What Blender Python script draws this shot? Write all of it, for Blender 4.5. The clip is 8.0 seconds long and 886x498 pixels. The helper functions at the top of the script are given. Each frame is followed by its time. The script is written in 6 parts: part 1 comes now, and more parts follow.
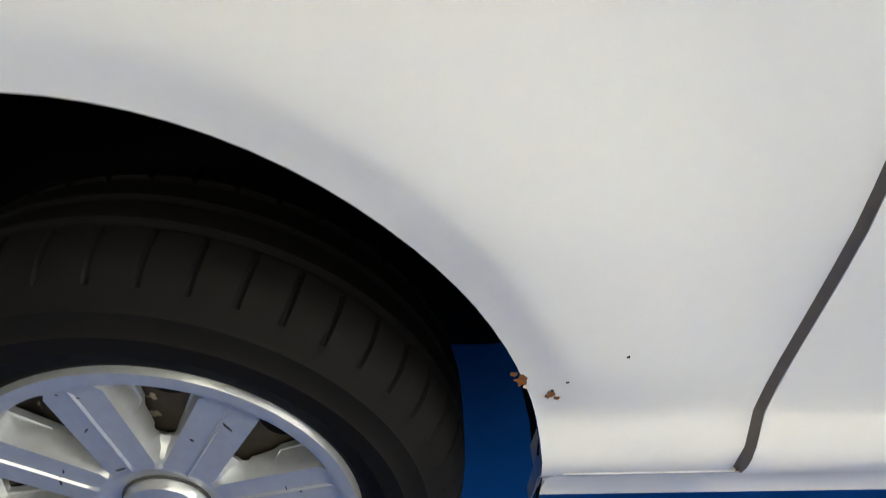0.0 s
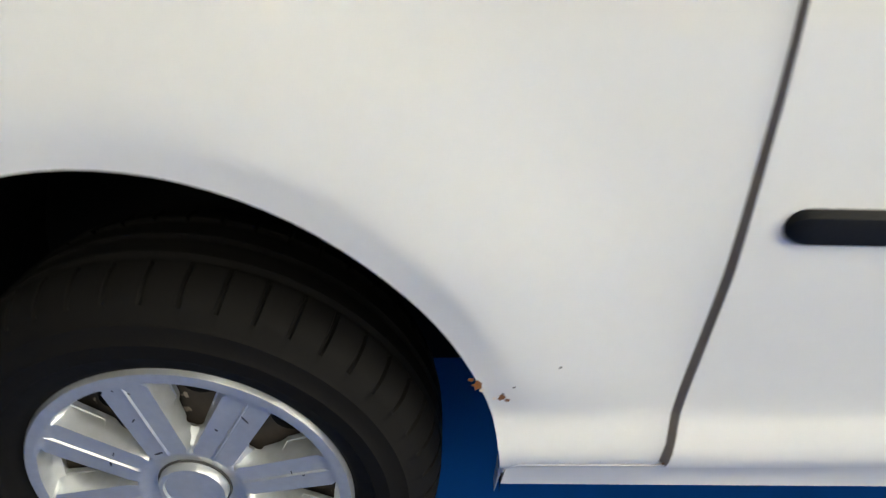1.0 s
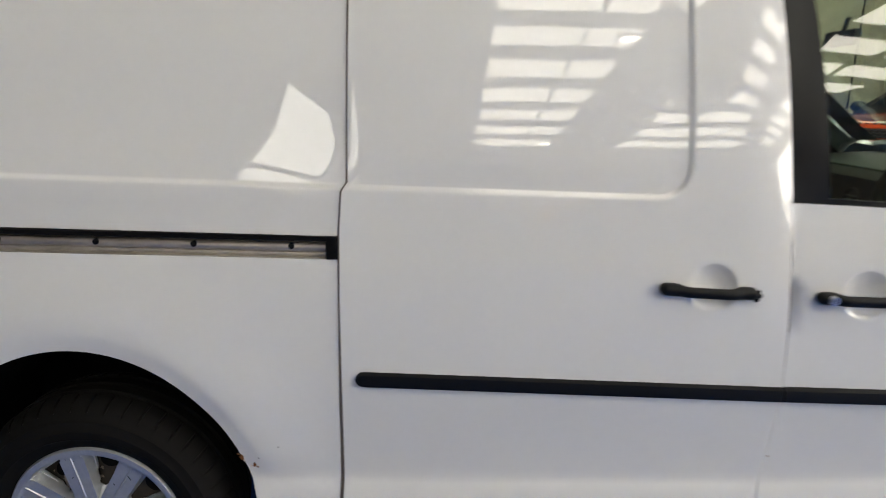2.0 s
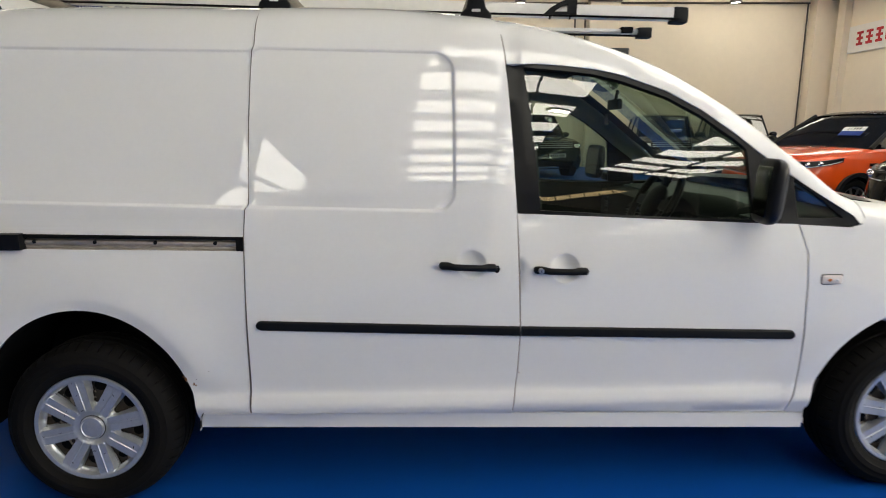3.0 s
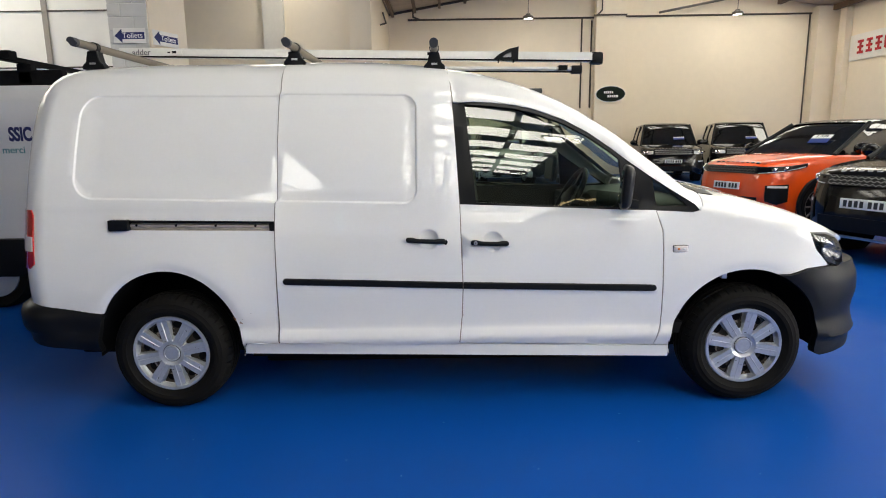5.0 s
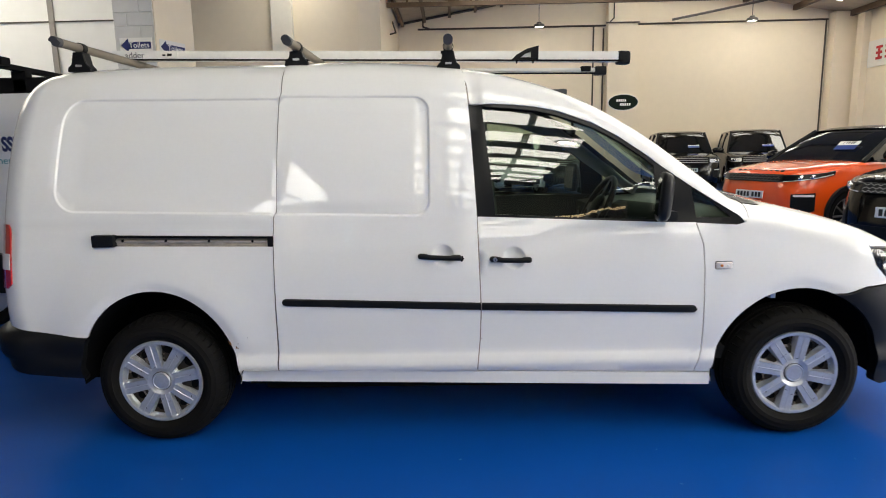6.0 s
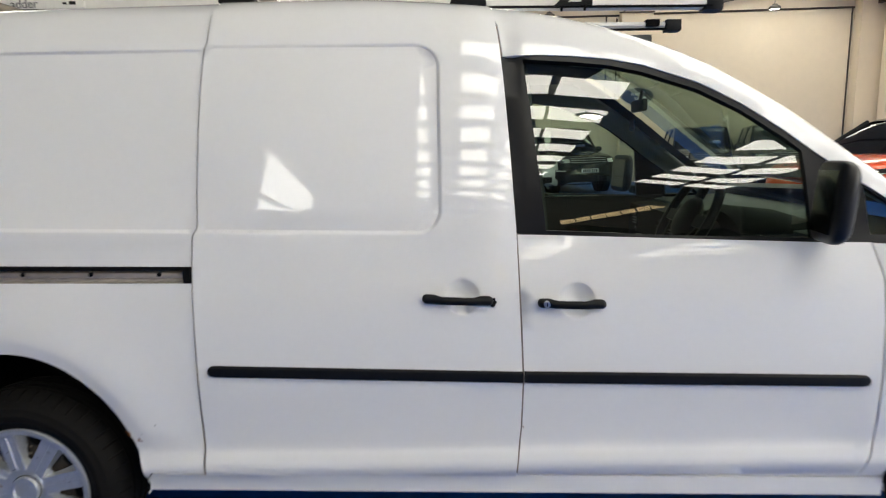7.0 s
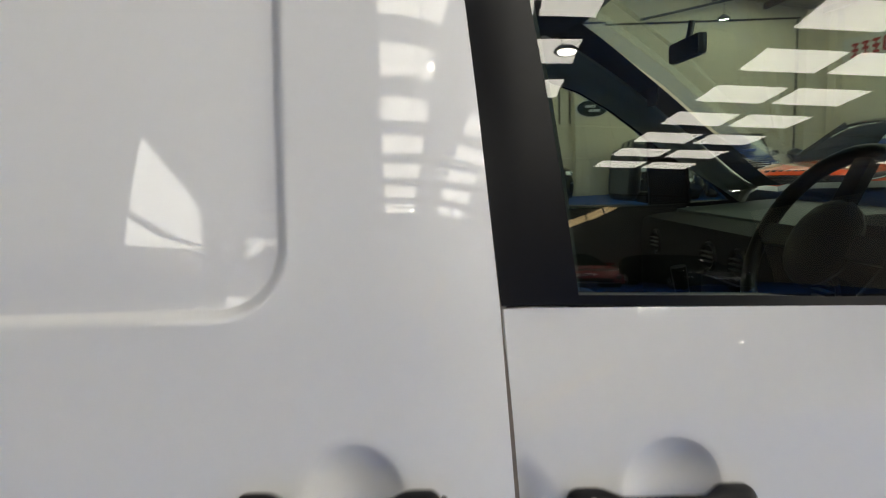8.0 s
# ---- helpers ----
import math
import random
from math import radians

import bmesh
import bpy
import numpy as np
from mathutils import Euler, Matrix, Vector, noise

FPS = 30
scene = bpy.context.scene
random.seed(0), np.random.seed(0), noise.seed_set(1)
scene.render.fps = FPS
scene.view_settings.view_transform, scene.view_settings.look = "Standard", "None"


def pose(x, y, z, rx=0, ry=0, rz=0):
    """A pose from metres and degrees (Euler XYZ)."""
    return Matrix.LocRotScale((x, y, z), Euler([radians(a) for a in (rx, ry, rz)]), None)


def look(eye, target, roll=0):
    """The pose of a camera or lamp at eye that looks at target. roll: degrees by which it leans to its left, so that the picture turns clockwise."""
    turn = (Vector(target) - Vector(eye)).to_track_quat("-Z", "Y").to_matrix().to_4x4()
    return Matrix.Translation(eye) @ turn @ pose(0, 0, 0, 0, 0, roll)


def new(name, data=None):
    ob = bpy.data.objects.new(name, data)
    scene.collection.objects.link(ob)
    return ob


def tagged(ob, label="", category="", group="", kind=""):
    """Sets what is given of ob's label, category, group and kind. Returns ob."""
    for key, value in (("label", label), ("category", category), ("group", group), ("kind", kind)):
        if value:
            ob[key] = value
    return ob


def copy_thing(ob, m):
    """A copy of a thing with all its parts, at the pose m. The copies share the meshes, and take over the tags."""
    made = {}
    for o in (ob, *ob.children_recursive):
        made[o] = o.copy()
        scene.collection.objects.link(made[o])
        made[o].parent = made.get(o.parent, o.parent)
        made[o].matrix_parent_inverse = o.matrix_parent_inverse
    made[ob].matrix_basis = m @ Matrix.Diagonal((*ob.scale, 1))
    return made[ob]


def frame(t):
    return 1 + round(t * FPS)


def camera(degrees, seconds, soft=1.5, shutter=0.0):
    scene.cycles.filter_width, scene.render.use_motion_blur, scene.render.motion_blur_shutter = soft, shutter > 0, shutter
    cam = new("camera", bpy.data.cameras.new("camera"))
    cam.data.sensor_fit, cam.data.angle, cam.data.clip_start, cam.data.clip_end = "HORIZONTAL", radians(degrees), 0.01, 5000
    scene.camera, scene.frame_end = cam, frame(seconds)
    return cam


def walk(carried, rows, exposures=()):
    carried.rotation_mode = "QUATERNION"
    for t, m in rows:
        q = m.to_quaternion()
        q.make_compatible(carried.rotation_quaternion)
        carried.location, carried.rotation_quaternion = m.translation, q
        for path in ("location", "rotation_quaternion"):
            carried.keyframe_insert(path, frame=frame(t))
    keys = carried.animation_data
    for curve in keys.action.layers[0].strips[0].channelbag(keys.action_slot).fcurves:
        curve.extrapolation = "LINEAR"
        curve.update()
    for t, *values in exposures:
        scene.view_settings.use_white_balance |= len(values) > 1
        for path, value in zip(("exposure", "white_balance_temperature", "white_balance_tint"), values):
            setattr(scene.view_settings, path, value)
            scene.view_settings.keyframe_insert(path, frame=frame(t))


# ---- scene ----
cam = camera(73.1, 8.0, soft=1.0, shutter=0.3)
PATH = [
    (0, (0.278, -0.353, 0.869), (0.305, 1.318, -0.229), -0.7),
    (0.5, (0.284, -0.341, 0.822), (0.295, 1.294, -0.33), -0.6),
    (1, (0.324, -0.457, 0.956), (0.293, 1.243, -0.097), -1.2),
    (1.2, (0.392, -0.57, 1.035), (0.313, 1.205, 0.118), -2.5),
    (1.5, (0.525, -0.742, 1.188), (0.48, 1.094, 0.395), -1.6),
    (1.7, (0.634, -0.911, 1.234), (0.619, 0.984, 0.593), -0.1),
    (2.8, (1.122, -1.85, 1.356), (1.183, 0.11, 0.962), -0.1),
    (3, (1.192, -2.008, 1.355), (1.259, -0.047, 0.969), -0.1),
    (3.5, (1.337, -2.406, 1.361), (1.407, -0.442, 0.99), 0.1),
    (4, (1.395, -2.796, 1.355), (1.459, -0.831, 0.988), -0.2),
    (4.5, (1.424, -2.994, 1.388), (1.46, -1.027, 1.029), -0.5),
    (5.8, (1.436, -2.819, 1.393), (1.403, -0.849, 1.050), -1.1),
    (6, (1.407, -2.691, 1.373), (1.374, -0.718, 1.051), -1.1),
    (6.5, (1.355, -2.239, 1.334), (1.279, -0.266, 1.012), -1.3),
    (7, (1.351, -1.658, 1.317), (1.301, 0.315, 0.992), -1.4),
    (7.5, (1.405, -1.042, 1.283), (1.316, 0.924, 0.926), -1.9),
    (8, (1.434, -0.558, 1.222), (1.53, 1.421, 0.954), -2.5),
]
walk(cam, [(t, look(eye, target, roll)) for t, eye, target, roll in PATH],
     exposures=[(0.0, -0.12, 7650, 0), (0.5, 0.04, 7650, 0), (1.0, -0.06, 7650, 0), (1.5, -0.52, 7650, 5), (1.8, -0.82, 7350, 6), (3.0, -0.76, 7150, 6), (4.0, -0.56, 6950, 6), (4.5, -0.50, 6900, 6), (6.0, -0.53, 7000, 6), (7.0, -0.60, 6950, 6), (7.5, -0.78, 7000, 6), (8.0, -0.98, 7100, 6)])

# ---- light: daylight through the roof panes and the shed's lamps, plus added fill panes and lamps ----
world = bpy.data.worlds.new("world")
scene.world = world
world.use_nodes = True
sky = world.node_tree.nodes.new("ShaderNodeTexSky")
sky.sky_type, sky.sun_disc, sky.sun_elevation, sky.sun_rotation = "NISHITA", False, radians(35), radians(200)
world.node_tree.links.new(sky.outputs[0], world.node_tree.nodes["Background"].inputs[0])
world.node_tree.nodes["Background"].inputs[1].default_value = 0.1
PANE_GLOW = 10.5
LAMP_GLOW = 45.0

# ---- materials ----


def mat(name, color, rough=0.5, metal=0.0, coat=0.0, bump=0.0, scale=30.0, vary=0.06, spec=0.5, big=1.5):
    """A surface with grain and larger blotches in its colour and gloss."""
    m = bpy.data.materials.new(name)
    m.use_nodes = True
    nt = m.node_tree
    b = nt.nodes["Principled BSDF"]
    b.inputs["Metallic"].default_value = metal
    b.inputs["Coat Weight"].default_value = coat
    b.inputs["Coat Roughness"].default_value = 0.012
    b.inputs["Specular IOR Level"].default_value = spec
    co = nt.nodes.new("ShaderNodeTexCoord")
    fine, wide = nt.nodes.new("ShaderNodeTexNoise"), nt.nodes.new("ShaderNodeTexNoise")
    for n, s in ((fine, scale), (wide, big)):
        n.inputs["Scale"].default_value = s
        n.inputs["Detail"].default_value = 4
        nt.links.new(co.outputs["Object"], n.inputs["Vector"])
    mix = nt.nodes.new("ShaderNodeMath")
    mix.operation = "ADD"
    nt.links.new(fine.outputs[0], mix.inputs[0])
    nt.links.new(wide.outputs[0], mix.inputs[1])
    ramp = nt.nodes.new("ShaderNodeMapRange")
    ramp.inputs[1].default_value, ramp.inputs[2].default_value = 0.6, 1.4
    ramp.inputs[3].default_value, ramp.inputs[4].default_value = 1 - vary, 1 + vary
    nt.links.new(mix.outputs[0], ramp.inputs[0])
    hsv = nt.nodes.new("ShaderNodeHueSaturation")
    hsv.inputs["Color"].default_value = (*color, 1)
    nt.links.new(ramp.outputs[0], hsv.inputs["Value"])
    nt.links.new(hsv.outputs[0], b.inputs["Base Color"])
    rr = nt.nodes.new("ShaderNodeMapRange")
    rr.inputs[1].default_value, rr.inputs[2].default_value = 0.6, 1.4
    rr.inputs[3].default_value, rr.inputs[4].default_value = rough * 0.85, min(1, rough * 1.15)
    nt.links.new(mix.outputs[0], rr.inputs[0])
    nt.links.new(rr.outputs[0], b.inputs["Roughness"])
    if bump:
        bp = nt.nodes.new("ShaderNodeBump")
        bp.inputs["Strength"].default_value = bump
        bp.inputs["Distance"].default_value = 0.002
        nt.links.new(fine.outputs[0], bp.inputs["Height"])
        nt.links.new(bp.outputs[0], b.inputs["Normal"])
    return m


def glow(name, color, strength):
    m = bpy.data.materials.new(name)
    m.use_nodes = True
    b = m.node_tree.nodes["Principled BSDF"]
    b.inputs["Base Color"].default_value = (0.8, 0.8, 0.8, 1)
    b.inputs["Emission Color"].default_value = (*color, 1)
    b.inputs["Emission Strength"].default_value = strength
    return m


def glass(name, tint, f0=0.12):
    """A thin pane: clear with a tint, and mirroring by Fresnel."""
    m = bpy.data.materials.new(name)
    m.use_nodes = True
    nt = m.node_tree
    nt.nodes.remove(nt.nodes["Principled BSDF"])
    out = nt.nodes["Material Output"]
    tr, gl, mx, lw, pw, ma = (nt.nodes.new("ShaderNode" + n) for n in ("BsdfTransparent", "BsdfGlossy", "MixShader", "LayerWeight", "Math", "Math"))
    tr.inputs[0].default_value = (*tint, 1)
    gl.inputs["Roughness"].default_value = 0.0
    lw.inputs[0].default_value = 0.5
    pw.operation, ma.operation = "POWER", "MULTIPLY_ADD"
    pw.inputs[1].default_value = 5
    ma.inputs[1].default_value, ma.inputs[2].default_value = 1 - f0, f0
    nt.links.new(lw.outputs["Facing"], pw.inputs[0])
    nt.links.new(pw.outputs[0], ma.inputs[0])
    nt.links.new(ma.outputs[0], mx.inputs[0])
    nt.links.new(tr.outputs[0], mx.inputs[1])
    nt.links.new(gl.outputs[0], mx.inputs[2])
    nt.links.new(mx.outputs[0], out.inputs[0])
    return m


WHITE = mat("white_van_paint", (0.80, 0.80, 0.79), 0.6, coat=1.0, scale=60, vary=0.015, spec=0.15)
WHITE.node_tree.nodes["Principled BSDF"].inputs["Coat IOR"].default_value = 1.62
FLOOR = mat("blue_floor_paint", (0.001, 0.060, 0.31), 0.40, scale=3, vary=0.05, big=0.35, spec=0.08)
CREAM = mat("cream_wall_paint", (0.84, 0.74, 0.59), 0.75, scale=5, vary=0.03, big=0.35, bump=0.05)
PALE = mat("pale_wall_paint", (0.78, 0.74, 0.66), 0.75, scale=14, vary=0.04, big=0.4, bump=0.2)
ROOFING = mat("roof_sheet", (0.22, 0.205, 0.185), 0.8, scale=6, vary=0.15)
STEEL = mat("painted_steel", (0.09, 0.08, 0.075), 0.5, scale=20, vary=0.15)
BLACK = mat("black_plastic", (0.005, 0.0055, 0.007), 0.5, scale=300, vary=0.1, bump=0.15, spec=0.2)
TRIM = mat("black_gloss_trim", (0.007, 0.0075, 0.009), 0.36, scale=80, vary=0.1, spec=0.28)
RUBBER = mat("tyre_rubber", (0.0072, 0.0069, 0.0069), 0.72, scale=60, vary=0.25, bump=0.2, spec=0.09)
DARK = mat("underbody_dark", (0.006, 0.006, 0.007), 0.9, scale=20, vary=0.3, spec=0.1)
SILVER = mat("silver_wheel_paint", (0.53, 0.55, 0.575), 0.32, metal=0.6, coat=0.25, scale=90, vary=0.10)
ALU = mat("aluminium", (0.60, 0.60, 0.60), 0.35, metal=0.9, scale=40, vary=0.08)
SKYPANE = glow("roof_pane_glow", (1.0, 0.965, 0.90), PANE_GLOW)
LAMPFACE = glow("lamp_face", (1.0, 0.96, 0.9), LAMP_GLOW)
WINDOW = glass("van_window_glass", (0.66, 0.77, 0.68))


# ---- mesh helpers ----


def link(name, bm, material, parent=None, label="", smooth=True):
    me = bpy.data.meshes.new(name)
    bm.to_mesh(me)
    bm.free()
    for p in me.polygons:
        p.use_smooth = smooth
    if smooth:
        me.set_sharp_from_angle(angle=radians(40))
    me.materials.append(material)
    ob = new(name, me)
    if parent:
        ob.parent = parent
    if label:
        ob["label"] = label
    return ob




def box(bm, x0, x1, y0, y1, z0, z1, bevel=0.0):
    r = bmesh.ops.create_cube(bm, size=1, matrix=Matrix.Translation(((x0 + x1) / 2, (y0 + y1) / 2, (z0 + z1) / 2)) @ Matrix.Diagonal((x1 - x0, y1 - y0, z1 - z0, 1)))
    if bevel:
        es = list({e for v in r["verts"] for e in v.link_edges})
        bmesh.ops.bevel(bm, geom=es, offset=bevel, segments=2, affect="EDGES", profile=0.7)
    return bm


def boxed(x0, x1, y0, y1, z0, z1, bevel=0.0):
    return box(bmesh.new(), x0, x1, y0, y1, z0, z1, bevel)


def rod(bm, a, b, r, sides=12, r2=None):
    a, b = Vector(a), Vector(b)
    q = (b - a).to_track_quat("Z", "Y").to_matrix().to_4x4()
    bmesh.ops.create_cone(bm, cap_ends=True, segments=sides, radius1=r, radius2=r if r2 is None else r2, depth=(b - a).length,
                          matrix=Matrix.Translation((a + b) / 2) @ q)
    return bm


def lathe(profile, steps, axis_y=True):
    """A ring body from (radius, depth) pairs turned about the y axis."""
    bm = bmesh.new()
    rings = []
    for r, d in profile:
        rings.append([bm.verts.new((r * math.cos(2 * math.pi * i / steps), d, r * math.sin(2 * math.pi * i / steps))) for i in range(steps)])
    for a, b in zip(rings, rings[1:]):
        for i in range(steps):
            j = (i + 1) % steps
            bm.faces.new((a[i], a[j], b[j], b[i]))
    return bm


def thing(name, label, category, group="", kind="", at=None):
    ob = tagged(new(name), label, category, group, kind)
    if at is not None:
        ob.matrix_basis = at
    return ob


def curve_fn(*pairs):
    """A smooth curve through (x, y) pairs, flat in its slope outside them."""
    xs, ys = np.array([p[0] for p in pairs], float), np.array([p[1] for p in pairs], float)
    d = np.diff(ys) / np.diff(xs)
    m = np.zeros(len(xs))
    m[0], m[-1] = d[0], d[-1]
    for i in range(1, len(xs) - 1):
        m[i] = 0 if d[i - 1] * d[i] <= 0 else 2 * d[i - 1] * d[i] / (d[i - 1] + d[i])

    def f(x):
        if x <= xs[0]:
            return float(ys[0] + m[0] * (x - xs[0]))
        if x >= xs[-1]:
            return float(ys[-1] + m[-1] * (x - xs[-1]))
        i = int(np.searchsorted(xs, x) - 1)
        h = xs[i + 1] - xs[i]
        t = (x - xs[i]) / h
        return float((2 * t**3 - 3 * t**2 + 1) * ys[i] + (t**3 - 2 * t**2 + t) * h * m[i] + (3 * t**2 - 2 * t**3) * ys[i + 1] + (t**3 - t**2) * h * m[i + 1])
    return f


# ---- the hall ----
X0, X1, Y0, Y1, ZC = -15.0, 16.7, -26.0, 21.3, 6.4
tagged(link("floor", boxed(X0 - 0.3, X1 + 0.3, Y0 - 0.3, Y1 + 0.3, -0.2, 0), FLOOR), "glossy bright blue painted concrete showroom floor", "floor", kind="structure")
# wall_west is out of view; its dark roof colour cuts bounced light
for nm, b, m in (("wall_north", (X0 - 0.3, X1 + 0.3, Y1, Y1 + 0.3, 0, 9.6), CREAM), ("wall_south", (X0 - 0.3, X1 + 0.3, Y0 - 0.3, Y0, 0, ZC), ROOFING),
                 ("wall_east", (X1, X1 + 0.3, Y0, Y1, 0, ZC), CREAM), ("wall_west", (X0 - 0.3, X0, Y0, Y1, 0, ZC), ROOFING)):
    tagged(link(nm, boxed(*b), m, smooth=False), "cream painted rendered wall of a vehicle showroom" if m is not ROOFING else "dark grey end wall of the showroom, dark to cut bounce", "wall", kind="structure")
# roof: a sheet with two runs of paired panes in it, and further panes added for light
YB, XB, ZE = 11.5, -0.85, 6.22
bm = boxed(X0 - 0.3, X1 + 0.3, Y0 - 0.3, YB, ZC, ZC + 0.1)
box(bm, X0 - 0.3, XB, YB, Y1 + 0.3, ZC, ZC + 0.1)
tagged(link("ceiling", bm, ROOFING, smooth=False), "dark grey sheet roof of a showroom shed", "ceiling", kind="structure")


XR = 8.0


def pitch(x):
    """Height of the gabled roof over the back bay: eaves at both sides, ridge in the middle."""
    return ZE + 0.17 * min(X1 - x, x + 0.7)


bm = bmesh.new()
section = [(XB, 0), (XR, 0), (X1 + 0.3, 0), (X1 + 0.3, 0.1), (XR, 0.1), (XB, 0.1)]
ends = [[bm.verts.new((x, y, pitch(x) + d)) for x, d in section] for y in (YB - 0.2, Y1 + 0.3)]
for i in range(6):
    bm.faces.new((ends[0][i], ends[0][(i + 1) % 6], ends[1][(i + 1) % 6], ends[1][i]))
for row_ in ends:
    bm.faces.new((row_[0], row_[1], row_[4], row_[5]))
    bm.faces.new((row_[1], row_[2], row_[3], row_[4]))
bmesh.ops.recalc_face_normals(bm, faces=bm.faces)
tagged(link("ceiling_back", bm, mat("dusty_roof_board", (0.46, 0.40, 0.32), 0.85, scale=5, vary=0.15), smooth=False), "dusty pale boarded gable roof over the back bay", "ceiling", kind="structure")
tagged(link("wall_gable", boxed(XB, X1, YB - 0.2, YB, ZC + 0.1, 9.6), PALE, smooth=False), "pale wall above the lower roof", "wall", kind="structure")
# BACK_RUNS and the PANE_RUNS from 13.2 on are unseen, added as fill light
BACK_RUNS = ((1.9, 3.3), (4.2, 6.4), (8.3, 9.6), (10.4, 12.2), (13.0, 15.4))
PANE_RUNS = ((1.45, 2.97), (3.09, 3.95), (6.46, 7.60), (7.80, 8.96), (13.2, 14.6), (14.8, 16.2), (4.5, 6.2), (-3.2, -2.0), (-13.6, -12.2), (-12.0, -10.6), (-10.4, -9.0), (-8.8, -7.4), (-7.2, -5.8))
first = None
for a, b in PANE_RUNS:
    for k in range(25):
        y = -24.6 + 1.72 * k
        if 0 < a < 12 and y < -15.2 or 0 < a < 4 and y > -1 or a == 4.5 and not -0.6 < y < 7 or 5 < a < 12 and y > 7 or a > 12 and not -14 < y < 10.5 or a < -5 and not 4.4 < y < 9 or -5 < a < 0 and not 11 < y < 13.6:
            continue
        at = Matrix.Translation(((a + b) / 2, y, ZC - 0.02))
        if first is None:
            first = tagged(link("skylight", boxed(-0.5, 0.5, -0.47, 0.47, -0.012, 0.012), SKYPANE, smooth=False), "bright translucent roof pane, many added only for light", "skylight", "roof skylights")
            one = first
        else:
            one = copy_thing(first, at)
        one.matrix_basis = at @ Matrix.Diagonal((b - a, 1, 1, 1))
for a, b in BACK_RUNS:
    for k in range(2 if 7 < a < 12 else 0, 4 if a > 7 else 3):
        m = (a + b) / 2
        at = pose(m, 14.3 + 1.72 * k, pitch(m) - 0.03, 0, math.degrees(math.atan(0.17)) * (1 if m > XR else -1), 0)
        one = copy_thing(first, at)
        one.matrix_basis = at @ Matrix.Diagonal((b - a, 1, 1, 1))

from mathutils.geometry import delaunay_2d_cdt

# ---- the van ----
# The body is one smooth surface: s runs along the side (0 at the rear axle), u up it and over the roof.
LOWER_Y = curve_fn((0.20, 0.045), (0.26, 0.036), (0.33, 0.030), (0.352, 0.016), (0.385, 0.007), (0.41, 0.011), (0.445, 0.020), (0.50, 0.016), (0.58, 0.007), (0.67, 0.0), (0.80, 0.002),
                   (0.92, 0.011), (1.0, 0.022), (1.06, 0.0293))


def side_y(z):
    """How far the side leans in: bowed glass and panels above the waist."""
    return LOWER_Y(z) if z < 1.06 else 0.0306 + 0.06 * (z - 1.08) + 0.40 * (z - 1.08) ** 2


ROUND_Y = curve_fn((0.0, 0.0), (0.06, 0.036), (0.12, 0.082), (0.20, 0.157), (0.37, 0.322), (0.74, 0.69))
ROUND_Z = curve_fn((0.0, 0.0), (0.06, 0.050), (0.12, 0.092), (0.20, 0.126), (0.37, 0.156), (0.74, 0.172))
TOP = curve_fn((-0.79, 1.62), (-0.77, 1.70), (-0.71, 1.78), (-0.64, 1.82), (-0.50, 1.842), (0.0, 1.852), (0.6, 1.852), (1.0, 1.848), (1.3, 1.828), (1.5, 1.803), (1.75, 1.74), (2.0, 1.64), (2.29, 1.465), (2.54, 1.275),
               (2.75, 1.13), (2.88, 1.112), (3.1, 1.065), (3.3, 1.005), (3.5, 0.925), (3.7, 0.83), (3.8, 0.77))
TIGHT = curve_fn((-0.9, 1.0), (1.3, 1.0), (1.8, 0.75), (2.2, 0.5), (2.6, 0.45), (2.8, 0.5), (3.2, 0.6), (3.9, 0.6))


def eave(x):
    """Where the side begins to round over into the roof, windscreen or bonnet."""
    return TOP(x) - 0.172 * TIGHT(x)


def top(x, q):
    return (x, eave(plan(x)[0]) + q * TIGHT(plan(x)[0]))


def plan(s):
    """Where the side runs in plan: x and the inward offset at the corners."""
    if s > 3.2:
        a = min((s - 3.2) / 0.9, 1.0) * math.pi / 2
        return 3.2 + 0.60 * math.sin(a), 0.55 * (1 - math.cos(a)) + max(0.0, s - 4.1)
    if s < -0.60:
        a = min((-0.60 - s) / 0.33, 1.0) * math.pi / 2
        return -0.60 - 0.18 * math.sin(a), 0.20 * (1 - math.cos(a)) + max(0.0, -0.93 - s)
    return s, 0.0


def ridge(d, width):
    t = min(max(d / width, 0.0), 1.0)
    return t * t * (3 - 2 * t)


def round_rect(x, z, x0, x1, z0, z1, r):
    """Signed distance to a rounded rectangle, negative inside."""
    qx, qz = abs(x - (x0 + x1) / 2) - (x1 - x0) / 2 + r, abs(z - (z0 + z1) / 2) - (z1 - z0) / 2 + r
    return math.hypot(max(qx, 0), max(qz, 0)) + min(max(qx, qz), 0) - r


ARCHES = ((0.004, 0.34, 0.374, 0.417), (3.0, 0.335, 0.382, 0.392))
CUPS = ((1.361, 0.902), (1.688, 0.886))


